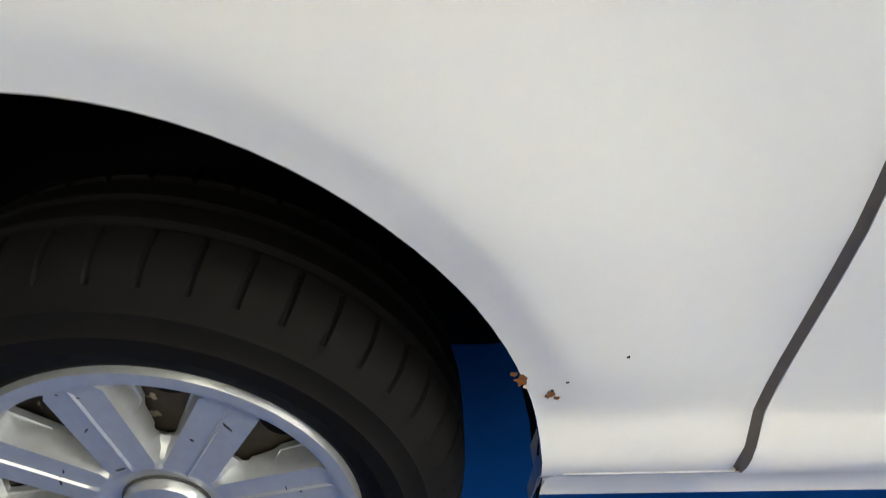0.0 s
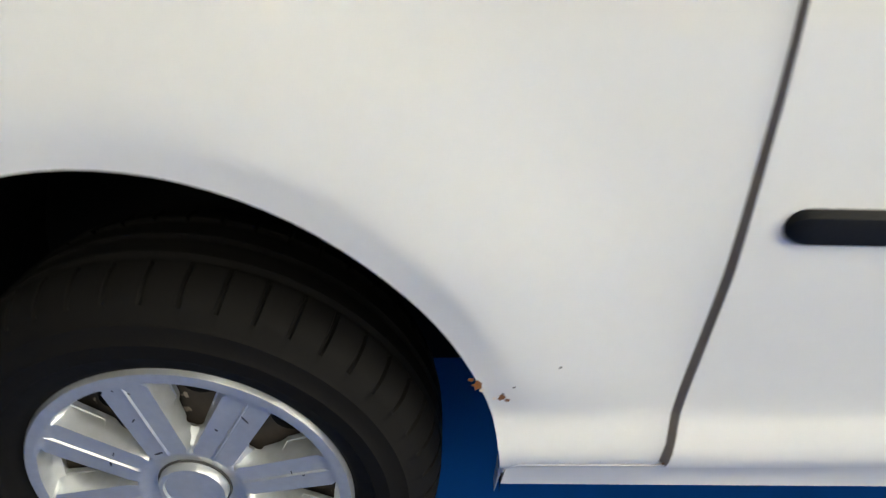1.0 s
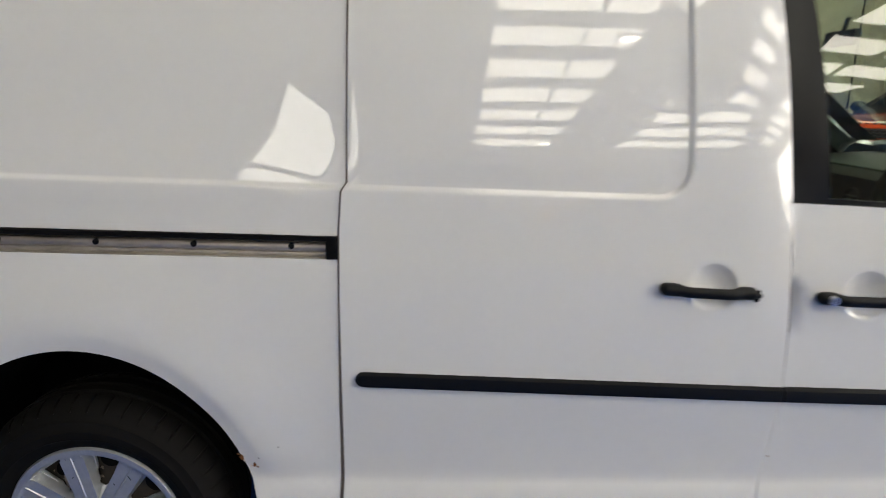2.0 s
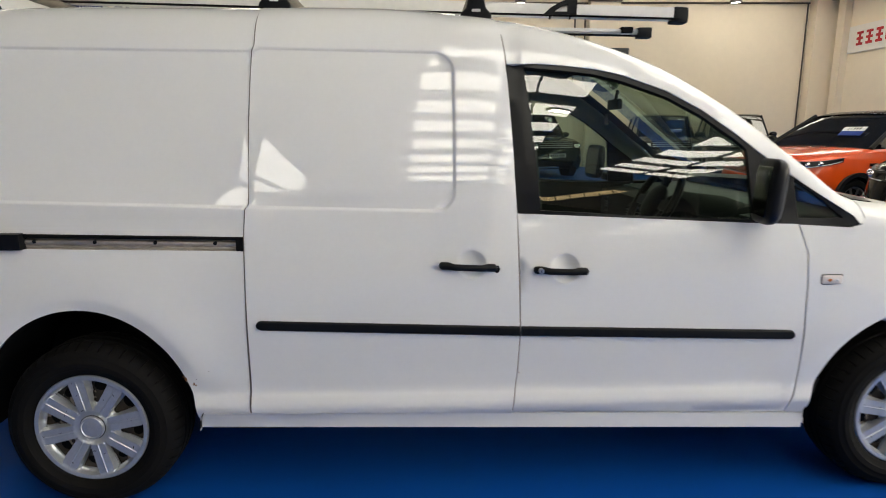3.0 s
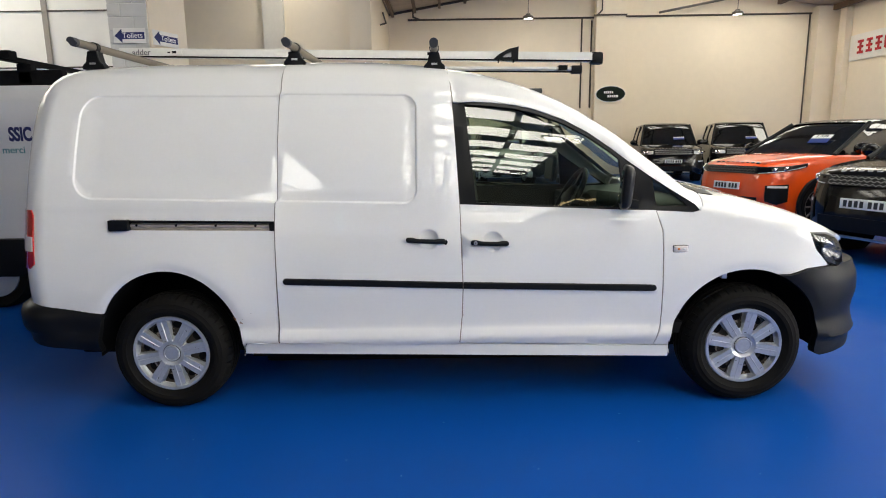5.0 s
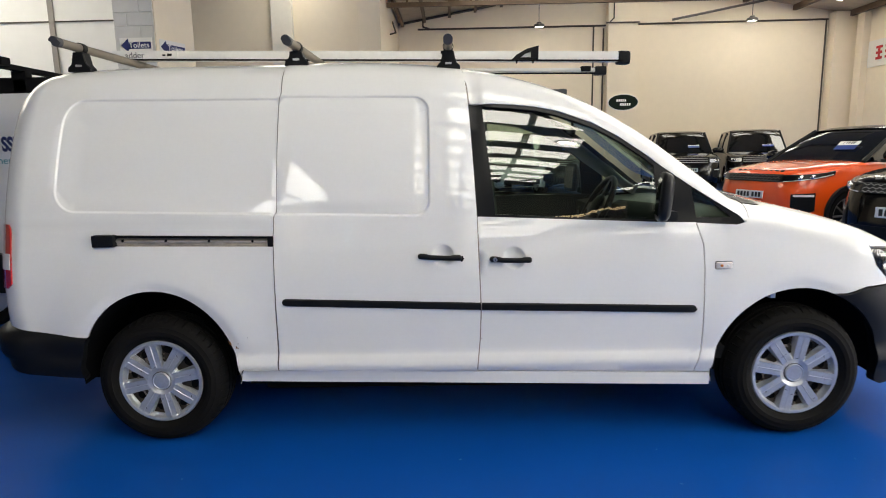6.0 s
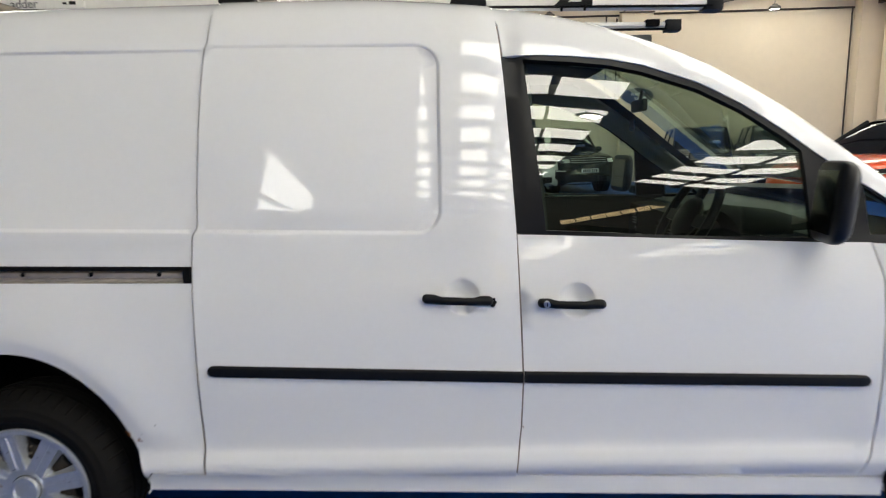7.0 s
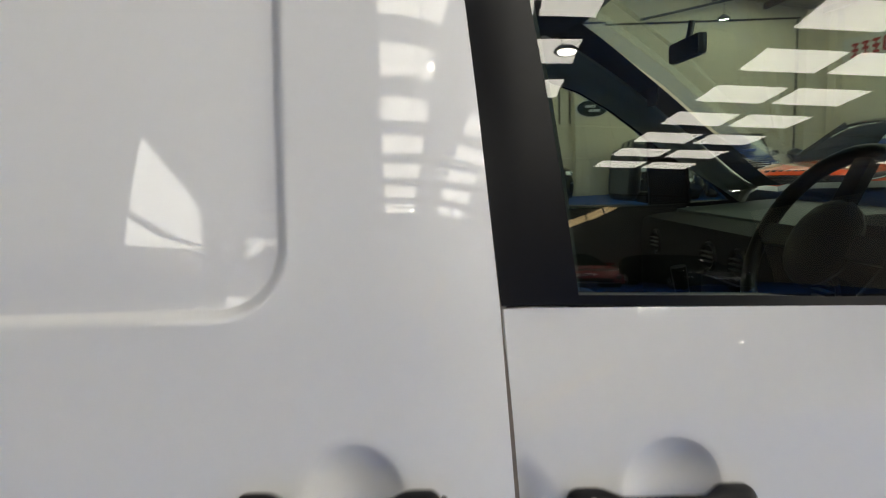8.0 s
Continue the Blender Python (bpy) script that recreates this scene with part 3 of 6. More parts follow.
SEALANT = mat("grey_seam_rubber", (0.23, 0.20, 0.175), 0.8, scale=60, vary=0.2)
LETTER_DARK = mat("dark_blue_lettering", (0.012, 0.02, 0.11), 0.5)
LETTER_TEAL = mat("teal_lettering", (0.02, 0.22, 0.25), 0.5)

# dark rubber behind the shut lines
for seam in (REAR_SEAM, MID_SEAM, FRONT_SEAM):
    bm = bmesh.new()
    prev = None
    for s_, u_ in [(s0 + (s1 - s0) * i / 6, u0 + (u1 - u0) * i / 6) for (s0, u0), (s1, u1) in zip(seam, seam[1:]) for i in range(7)]:
        row = [bm.verts.new(skin(s_ + d, u_) - normal_at(skin, s_, u_) * q) for d, q in (((-0.008, 0.010), (0.0045, -0.0035)) if seam is REAR_SEAM else ((-0.008, 0.006), (0.008, 0.006)))]
        if prev:
            bm.faces.new((prev[0], prev[1], row[1], row[0]))
        prev = row
    link("door_seal", bm, SEALANT, van, "grey-brown rubber in the shut line")

# underbody is set low and the rear box added to shade the floor
underbody = link("underbody", boxed(0.42, 2.58, 0.26, 1.53, 0.165, 0.38, 0.03), DARK, van, smooth=False)
link("rear_floor_pan", boxed(-0.70, 0.415, 0.44, 1.35, 0.20, 0.42, 0.04), DARK, van)
link("floor_pan", boxed(-0.70, 3.5, 0.38, 1.42, 0.19, 0.38, 0.03), DARK, van)
link("fuel_tank", boxed(0.55, 1.5, 0.35, 1.45, 0.15, 0.26, 0.04), DARK, van)
link("inner_sill", boxed(0.40, 2.6, 0.10, 1.69, 0.26, 0.34), DARK, van, smooth=False)


def strip_bar(x0, x1, z0, z1, height, out, round_start, round_end):
    """A rubbing strip: half-round, following the side, with one end rounded and one cut square."""
    bm = bmesh.new()
    n, k = 40, 8
    rows = []
    for i in range(n + 1):
        x = x0 + (x1 - x0) * (0.5 - 0.5 * math.cos(math.pi * i / n))
        t = (x - x0) / (x1 - x0)
        e = min((x - x0) / 0.018 if round_start else 1.0, (x1 - x) / 0.018 if round_end else 1.0, 1.0)
        sc = max(math.sqrt(max(0, 1 - (1 - e) ** 2)), 0.05)
        zc = z0 + (z1 - z0) * t
        rows.append([bm.verts.new((x, LOWER_Y(zc) + 0.001 - out * min(1, 1.35 * math.sin(math.pi * q / k)) * (0.55 + 0.45 * sc), zc + height / 2 * sc * math.cos(math.pi * q / k))) for q in range(k + 1)])
    for a, b in zip(rows, rows[1:]):
        for q in range(k):
            bm.faces.new((a[q], b[q], b[q + 1], a[q + 1]))
    bm.faces.new(rows[0])
    bm.faces.new(rows[-1][::-1])
    bmesh.ops.recalc_face_normals(bm, faces=bm.faces)
    return bm


link("rubbing_strip", strip_bar(0.611, 1.5315, 0.695, 0.663, 0.037, 0.016, True, False), BLACK, van, "black plastic rubbing strip")
link("rubbing_strip", strip_bar(1.5370, 2.527, 0.662, 0.635, 0.036, 0.014, False, True), BLACK, van, "black plastic rubbing strip")


def grip(x0, x1, z0, z1):
    """A pull handle: a rounded bar, thick at both ends and bowed out between them."""
    bm = bmesh.new()
    n, k = 44, 16
    rows = []
    for i in range(n + 1):
        t = 0.5 - 0.5 * math.cos(math.pi * i / n)
        x = x0 + (x1 - x0) * t
        near = min(x - x0, x1 - x)
        cap = max(0.06, math.sqrt(max(0.0, 1 - max(0.0, 1 - near / 0.013) ** 2)))
        pad = 1 - ridge(near - 0.030, 0.03)
        h = (0.0115 + 0.0022 * pad) * cap
        zc = z0 + (z1 - z0) * t - 0.003 - 0.0015 * (1 - pad)
        y = -0.024 + 0.011 * pad
        rows.append([bm.verts.new((x, LOWER_Y(zc) + y + (0.009 + 0.006 * pad) * cap * math.sin(2 * math.pi * q / k), zc + h * math.cos(2 * math.pi * q / k))) for q in range(k)])
    for a, b in zip(rows, rows[1:]):
        for q in range(k):
            bm.faces.new((a[q], a[(q + 1) % k], b[(q + 1) % k], b[q]))
    bm.faces.new(rows[0])
    bm.faces.new(rows[-1])
    bmesh.ops.recalc_face_normals(bm, faces=bm.faces)
    return bm


slide_grip = link("door_handle", grip(1.246, 1.449, 0.905, 0.895), BLACK, van, "black plastic pull handle with a chipped end")
front_grip = link("door_handle", grip(1.574, 1.768, 0.887, 0.880), BLACK, van, "black plastic pull handle with a lock")
lock = link("lock_barrel", rod(bmesh.new(), (1.598, -0.0285, 0.884), (1.598, -0.0, 0.884), 0.0092, 20), ALU, front_grip, "round chrome key lock")
link("key_slot", boxed(1.5967, 1.5993, -0.0295, -0.0275, 0.879, 0.889), DARK, lock)
for i, (x, z, r) in enumerate(((1.452, 0.889, 0.006), (1.447, 0.882, 0.007), (1.450, 0.898, 0.004))):
    bm = bmesh.new()
    bmesh.ops.create_icosphere(bm, subdivisions=2, radius=r, matrix=Matrix.Translation((x, -0.008, z)) @ Matrix.Diagonal((1, 0.6, 1, 1)))
    for v in bm.verts:
        v.co += Vector(noise.noise_vector(v.co * 400)) * 0.0015
    link("broken_end", bm, DARK, slide_grip, "dark broken handle end")

# sliding door rail in the quarter panel
rail = new("door_rail")
rail.parent = van
bm = boxed(-0.25, 0.579, 0.036, 0.05, 0.945, 1.03)
link("rail_back", bm, RAILMETAL, rail, "dull worn metal rail")
bm = bmesh.new()
for z0_, r_ in ((0.9865, 0.010), (0.972, 0.006)):
    rod(bm, (-0.16, 0.033, z0_ + 0.004), (0.572, 0.033, z0_ - 0.010), r_, 10)
link("rail_track", bm, RAILMETAL, rail)
bm = bmesh.new()
a0 = [(-0.16, 1.012), (0.579, 0.998)]
v = [bm.verts.new((x, y, z + dz)) for (x, z) in a0 for y, dz in ((0.018, 0.004), (0.045, 0.004), (0.045, -0.006), (0.018, -0.006))]
for j in range(4):
    bm.faces.new((v[j], v[(j + 1) % 4], v[4 + (j + 1) % 4], v[4 + j]))
link("rail_lip", bm, DARK, rail)
link("rail_end", boxed(0.555, 0.579, 0.012, 0.045, 0.955, 1.003, 0.004), DARK, rail)
for i in range(4):
    x = -0.12 + 0.201 * i
    bm = rod(bmesh.new(), (x, 0.038, 0.993 - 0.018 * (x + 0.16)), (x, 0.021, 0.993 - 0.018 * (x + 0.16)), 0.0065, 8)
    link("rail_screw", bm, DARK, rail)
bm = boxed(-0.252, -0.152, -0.004, 0.045, 0.966, 1.022, 0.008)
link("rail_cap", bm, BLACK, rail, "black plastic end cap")

# wheels
WR, TRIM_R = 0.312, 0.2


def tyre_mesh():
    prof = [(0.196, 0.022), (0.203, 0.006), (0.212, -0.001), (0.228, -0.006), (0.231, -0.010), (0.250, -0.012), (0.254, -0.009), (0.272, -0.007), (0.275, -0.003), (0.290, 0.004), (0.297, 0.012), (0.303, 0.022), (0.309, 0.038), (0.3115, 0.055), (0.3045, 0.058), (0.3045, 0.067), (0.3120, 0.070),
            (0.3125, 0.095), (0.305, 0.097), (0.305, 0.106), (0.3125, 0.108), (0.312, 0.135), (0.305, 0.137), (0.305, 0.146), (0.311, 0.149), (0.306, 0.175), (0.295, 0.192), (0.25, 0.205), (0.2, 0.19)]
    n = 864
    bm = lathe(prof, n)
    bm.verts.ensure_lookup_table()
    for k, (r, d) in enumerate(prof):
        if 0.012 <= d <= 0.055 and r > 0.296 or 0.149 <= d <= 0.176 and r > 0.3:
            for i in range(n):
                if i % 18 < 2:
                    v = bm.verts[k * n + i]
                    f = (r - 0.0048) / r
                    v.co.x, v.co.z = v.co.x * f, v.co.z * f
    bmesh.ops.recalc_face_normals(bm, faces=bm.faces)
    return bm


def trim_depth(x, z):
    """How deep the wheel cover lies: eight broad grooved spokes over a dished web."""
    r, a = math.hypot(x, z), math.atan2(x, z)
    w = abs((a + math.pi / 8) % (math.pi / 4) - math.pi / 8) * r
    hw = 0.0245 + 0.03 * max(0, r - 0.05)
    spoke = 1 - ridge(w - hw, 0.004)
    face = 0.004 - 0.0022 * ridge(0.0024 - w, 0.0014)
    d = (0.008 + 0.022 * ridge(r - 0.060, 0.050)) * (1 - spoke) + spoke * face
    edge = ridge(r - 0.180, 0.005)
    d = d * (1 - edge) + (0.001 + 0.012 * ridge(r - 0.199, 0.006)) * edge
    hub = 1 - ridge(r - 0.060, 0.010)
    return d * (1 - hub) + hub * (0.004 + 0.009 * min(1.0, max(0.0, (0.067 - r) / 0.021)))


def slot(k, grow=0.0):
    """The opening between two spokes: straight flanks, rounded towards the hub."""
    c, out = math.pi / 4 * (k + 0.5), []
    half = lambda r: 0.0110 + 0.0215 * (r - 0.104) / 0.070 + grow
    pts = [(-half(r), r) for r in np.linspace(0.104, 0.174, 8)] + [(half(r), r) for r in np.linspace(0.174, 0.104, 8)]
    h = half(0.104)
    pts += [(h * math.cos(t), 0.104 - 0.011 * math.sin(t)) for t in np.linspace(0.3, math.pi - 0.3, 7)]
    for w, r in pts:
        out.append((w * math.cos(c) + r * math.sin(c), r * math.cos(c) - w * math.sin(c)))
    return out


def trim_skin(x, z):
    return Vector((x, trim_depth(x, z), z))


def trim_lines():
    pts = []
    for k in range(8):
        c = math.pi / 4 * k
        for r in np.arange(0.072, 0.179, 0.006):
            hw = 0.0245 + 0.03 * max(0, r - 0.05)
            for w in (hw, hw + 0.002, hw + 0.004, 0.0004, 0.0022, 0.012):
                for sg in (-1, 1):
                    if w < 0.39 * r:
                        pts.append((sg * w * math.cos(c) + r * math.sin(c), r * math.cos(c) - sg * w * math.sin(c)))
    return pts + [(r * math.sin(a), r * math.cos(a)) for r in (0.045, 0.050, 0.056, 0.060, 0.064, 0.068, 0.071, 0.1815, 0.1845, 0.189, 0.194, 0.1985, 0.2022) for a in np.linspace(0, 2 * math.pi, 97)[:-1]]


def steel_wheel():
    bm = lathe([(0.20, 0.03), (0.185, 0.035), (0.175, 0.045), (0.16, 0.052), (0.13, 0.045), (0.10, 0.040), (0.05, 0.038), (0.02, 0.04)], 64)
    return bm


SCUFF_GROOVE = mat("dark_scuff_groove", (0.05, 0.05, 0.055), 0.8, scale=200, vary=0.4)
wheel = new("wheel")
wheel.parent = van
tyre = link("tyre", tyre_mesh(), RUBBER, wheel, "black tyre with blocked shoulder tread")
disc = [(0.206 * math.cos(a), 0.206 * math.sin(a)) for a in np.linspace(0, 2 * math.pi, 97)[:-1]]
cover = sheet("wheel_trim", disc, SILVER, wheel, "scuffed silver plastic wheel trim with eight spokes", holes=[slot(k) for k in range(8)], step=0.0085, extra=trim_lines(), lip=0.007, f=trim_skin, small=0.0014, avoid=lambda p: math.hypot(p[0], p[1]) > 0.1795)
link("centre_cap", lathe([(0.0, 0.0035), (0.030, 0.003), (0.0345, 0.0038), (0.0360, 0.0008), (0.0405, 0.0008), (0.0430, 0.005), (0.0435, 0.014)], 48), SILVER, cover)
# raised dark ring: the groove's shade round the cap, drawn in colour
link("cap_joint", lathe([(0.0432, 0.0120), (0.0440, 0.0105), (0.0455, 0.0105), (0.0465, 0.0125)], 48), SCUFF_GROOVE, cover, "dark ring drawn for the shaded groove round the centre cap")
steel = link("steel_rim", steel_wheel(), RUSTY_STEEL, wheel, "brown rusty steel rim")
# dark patches laid on the closed rim put the holes' shade into colour
for i in range(8):
    a = 2 * math.pi * (i + 0.5) / 8
    bm = bmesh.new()
    ring = []
    for t in np.linspace(0, 2 * math.pi, 21)[:-1]:
        w, r = 0.024 * math.cos(t), 0.148 + 0.017 * math.sin(t)
        rr = math.hypot(w, r)
        d = np.interp(rr, (0.10, 0.13, 0.16, 0.175, 0.185), (0.040, 0.045, 0.052, 0.045, 0.035)) - 0.0015
        ring.append(bm.verts.new((w * math.cos(a) + r * math.sin(a), d, r * math.cos(a) - w * math.sin(a))))
    mid = bm.verts.new((0.148 * math.sin(a), 0.0465, 0.148 * math.cos(a)))
    for p, q in zip(ring, ring[1:] + ring[:1]):
        bm.faces.new((p, q, mid))
    link("rim_hole", bm, DARK, steel)
rnd = random.Random(5)
bm = bmesh.new()
for i in range(46):
    a, r, l, w = rnd.uniform(0, 6.28), rnd.uniform(0.07, 0.185), rnd.uniform(0.002, 0.010), rnd.uniform(0.0008, 0.002)
    wv = abs((a + math.pi / 8) % (math.pi / 4) - math.pi / 8) * r
    if wv > 0.017:
        continue
    t = rnd.uniform(0, 6.28)
    c = Vector((r * math.sin(a), 0.0035, r * math.cos(a)))
    d1, d2 = Vector((math.cos(t), 0, math.sin(t))) * l, Vector((-math.sin(t), 0, math.cos(t))) * w
    bm.faces.new([bm.verts.new(c + q) for q in (-d1 * 0.6 - d2 * 0.3, d2 * -1, d1 - d2 * 0.2, d1 * 0.7 + d2, -d1 * 0.5 + d2 * 0.6)])
tagged(link("scuff_marks", bm, SCUFF_GROOVE, cover, "dark scratches in the silver paint"), kind="stuff")
wheel.matrix_basis = pose(-0.005, 0.016, WR - 0.003, 0, -12, 0)
for cx, y0, turn in ((3.006, 0.010, 11), (0.0, 2 * MID - 0.016, 180), (3.006, 2 * MID - 0.010, 180)):
    copy_thing(wheel, pose(cx, y0, WR, 0, turn if y0 < 1 else 0, 180 if y0 > 1 else 0))
for k, cx in enumerate((0.0, 3.006)):
    cxx, cz, rx, rz = ARCHES[k]
    for yy in ((0.020, 0.40), (2 * MID - 0.020, 2 * MID - 0.40)):
        bm = bmesh.new()
        n = 32
        a = [[bm.verts.new((cxx + (rx + g) * math.cos(t), y, cz + (rz + g) * math.sin(t))) for t in np.linspace(-0.10, math.pi + 0.10, n)] for y, g in ((yy[0], 0.003), (yy[0] + 0.3 * (yy[1] - yy[0]), 0.012), (yy[1], 0.0))]
        for p, q in zip(a, a[1:]):
            for i in range(n - 1):
                bm.faces.new((p[i], p[i + 1], q[i + 1], q[i]))
        bm.faces.new(a[2])
        link("wheel_arch_liner", bm, DARK, van)
link("axle", rod(bmesh.new(), (0, 0.2, 0.30), (0, 1.6, 0.30), 0.05, 14), DARK, van)
link("axle", rod(bmesh.new(), (3.006, 0.2, 0.30), (3.006, 1.6, 0.30), 0.05, 14), DARK, van)

# rust by the rear arch and a few chips
def blot(name, s_, u_, r, seed, material, label):
    rr = random.Random(seed)
    bm = bmesh.new()
    f = lambda a, b: skin(a, b) + normal_at(skin, a, b) * 0.0007
    c = bm.verts.new(f(s_, u_))
    ring = []
    for i in range(14):
        a = 2 * math.pi * i / 14
        q = r * rr.uniform(0.45, 1.15)
        ring.append(bm.verts.new(f(s_ + q * math.cos(a) * 0.8, u_ + q * math.sin(a))))
    for i in range(14):
        bm.faces.new((c, ring[i], ring[(i + 1) % 14]))
    return link(name, bm, material, van, label)


CHIPPED = mat("bare_filler", (0.75, 0.66, 0.55), 0.8, scale=300, vary=0.15)
for i, (x, z, r, m, nm) in enumerate(((0.349, 0.497, 0.009, RUST, "rust_spot"), (0.343, 0.505, 0.005, RUST, "rust_spot"), (0.376, 0.475, 0.006, RUST, "rust_spot"), (0.382, 0.471, 0.004, RUST, "rust_spot"), (0.368, 0.473, 0.004, CHIPPED, "paint_chip"),
                                      (0.388, 0.496, 0.0022, DARK, "paint_chip"), (0.434, 0.526, 0.0024, DARK, "paint_chip"), (0.377, 0.482, 0.0025, DARK, "paint_chip"), (1.487, 0.42, 0.003, DARK, "paint_chip"), (0.354, 0.488, 0.004, CHIPPED, "paint_chip"),
                                      (0.577, 0.402, 0.004, RUST, "rust_spot"), (0.572, 0.365, 0.007, RUST, "rust_spot"), (1.535, 0.50, 0.003, RUST, "rust_spot"))):
    blot(nm, x, z, r, i + 3, m, "small brown rust spot in the paint" if m is RUST else "small chip in the paint")

# lamps
sheet("tail_light", [(-0.70, 0.775), (-0.665, 0.80), (-0.672, 1.05), (-0.69, 1.075), (-0.92, 1.075), (-0.92, 0.775)], REDLENS, van, "red rear lamp cluster", raise_by=0.006, step=0.03, mirror=True)
sheet("tail_light", [(-0.70, 0.775), (-0.665, 0.80), (-0.672, 1.05), (-0.69, 1.075), (-0.92, 1.075), (-0.92, 0.775)], REDLENS, van, "red rear lamp cluster", raise_by=0.006, step=0.03)
sheet("reverse_lens", [(-0.672, 0.865), (-0.672, 0.94), (-0.86, 0.94), (-0.86, 0.865)], CLEARLENS, van, "pale reversing lens", raise_by=0.009, step=0.03, lip=0.006)
def lozenge(x, y, z, a, b, c, e=0.45):
    """A rounded rectangular lens: a sphere squared off by the power e."""
    bm = bmesh.new()
    bmesh.ops.create_uvsphere(bm, u_segments=32, v_segments=16, radius=1)
    for v in bm.verts:
        bulge = lambda q: math.copysign(abs(q) ** e, q)
        r = math.hypot(v.co.x, v.co.z) or 1e-9
        m = max(abs(bulge(v.co.x / r)), abs(bulge(v.co.z / r)), 0.5)
        v.co = Vector((x + a * bulge(v.co.x / r) * r / m ** 0.5, y + b * bulge(v.co.y), z + c * bulge(v.co.z / r) * r / m ** 0.5))
    return bm


ind = link("side_indicator", lozenge(2.642, 0.004, 0.837, 0.038, 0.010, 0.0165), CLEARLENS, van, "clear rounded side indicator with amber bulb")
for x, r, m, nm in ((2.630, 0.0095, AMBER, "bulb"), (2.657, 0.0075, ALU, "reflector")):
    bm = bmesh.new()
    bmesh.ops.create_uvsphere(bm, u_segments=16, v_segments=8, radius=1, matrix=Matrix.Translation((x, -0.002, 0.837)) @ Matrix.Diagonal((r, 0.006, r * 0.8, 1)))
    link(nm, bm, m, ind)
link("surround", lozenge(2.642, 0.0065, 0.837, 0.041, 0.007, 0.0195), TRIM, ind)
BOWL = mat("grey_reflector", (0.34, 0.33, 0.32), 0.25, metal=0.8, vary=0.2)
HEAD = [(3.307, 0.902), (3.41, 0.904), (3.50, 0.88), (3.55, 0.735), (3.50, 0.724), (3.405, 0.757), (3.34, 0.82)]
sheet("headlight", HEAD, TRIM, van, "dark headlight", raise_by=-0.03, step=0.05, lip=-0.02, mirror=True)
head = sheet("headlight", HEAD, TRIM, van, "dark headlight with round chrome reflectors", raise_by=-0.045, step=0.03, lip=-0.04)
sheet("lamp_cover", HEAD, LENS, head, raise_by=-0.001, step=0.03, lip=0)
for s_, u_, r in ((3.43, 0.82, 0.048), (3.50, 0.79, 0.036), (3.40, 0.865, 0.022)):
    p, nn = skin(s_, u_), normal_at(skin, s_, u_)
    q = (-nn).to_track_quat("Y", "Z").to_matrix().to_4x4()
    bm = lathe([(r, -0.03), (r * 0.85, -0.018), (r * 0.5, -0.004), (0.004, 0.0)], 28)
    bmesh.ops.transform(bm, matrix=Matrix.Translation(p - nn * 0.04) @ q, verts=bm.verts)
    link("reflector_bowl", bm, BOWL, head)
bm = boxed(2.875, 2.900, 0.03, 0.06, 0.672, 0.706, 0.003)
link("arch_clip", bm, ALU, van)

# door mirrors
def door_mirror(far):
    sg = -1 if far else 1
    c = Vector((2.318, -0.10, 1.162))
    turn = Matrix.Translation(c) @ pose(0, 0, 0, 0, 5, 0) @ pose(0, 0, 0, 0, 0, -13)
    bm = bmesh.new()
    bmesh.ops.create_uvsphere(bm, u_segments=40, v_segments=24, radius=1)
    power = lambda v, e: math.copysign(abs(v) ** e, v)
    for v in bm.verts:
        h = math.hypot(v.co.x, v.co.y) or 1e-9
        cu, su = v.co.x / h, v.co.y / h
        w, z = power(h, 0.4), power(v.co.z, 0.4)
        x = power(cu, 0.6) * w
        fat = 1 - 0.10 * ridge(x, 1.0)
        v.co = Vector((x * (0.034 if x > 0 else 0.022), power(su, 0.4) * w * 0.098 * fat, z * 0.106 * fat))
    bmesh.ops.transform(bm, matrix=turn, verts=bm.verts)
    glass_bm = boxed(-0.0225, -0.020, -0.070, 0.070, -0.080, 0.080)
    bmesh.ops.transform(glass_bm, matrix=turn, verts=glass_bm.verts)
    arm = boxed(-0.025, 0.025, -0.05, 0.06, -0.022, 0.022, 0.01)
    bmesh.ops.transform(arm, matrix=Matrix.Translation((2.375, -0.01, 1.072)), verts=arm.verts)
    for b in (bm, glass_bm, arm):
        if far:
            bmesh.ops.transform(b, matrix=Matrix.Translation((0, 2 * MID, 0)) @ Matrix.Diagonal((1, -1, 1, 1)), verts=b.verts)
            bmesh.ops.reverse_faces(b, faces=b.faces)
    h = link("door_mirror", bm, TRIM, van, "black plastic door mirror")
    link("mirror_glass", glass_bm, mat("dark_mirror_glass", (0.12, 0.125, 0.135), 0.08, metal=1.0, vary=0.02), h)
    link("mirror_arm", arm, BLACK, h)


door_mirror(False)
door_mirror(True)

# cabin
cab = new("cabin")
cab.parent = van
bm = boxed(1.36, 1.40, 0.06, 2 * MID - 0.06, 0.35, 1.70)
for v in bm.verts:
    if v.co.z > 1:
        v.co.y = MID + (v.co.y - MID) * 0.70
link("bulkhead", bm, GREYTRIM, cab, "grey load bulkhead behind the seats", smooth=False)
bm = boxed(2.30, 2.85, 0.10, 2 * MID - 0.10, 0.70, 1.02, 0.06)
for v in bm.verts:
    if v.co.z > 0.9 and v.co.x > 2.6:
        v.co.z += 0.02
dash = link("dashboard", bm, SEATCLOTH, cab, "dark grey dashboard")
DASHTOP = mat("grey_dash_top", (0.10, 0.112, 0.11), 0.6, scale=200, vary=0.15, bump=0.2)
bm = boxed(2.44, 2.845, 0.12, 2 * MID - 0.12, 1.012, 1.032, 0.009)
for v in bm.verts:
    v.co.z += 0.05 * (v.co.x - 2.44)
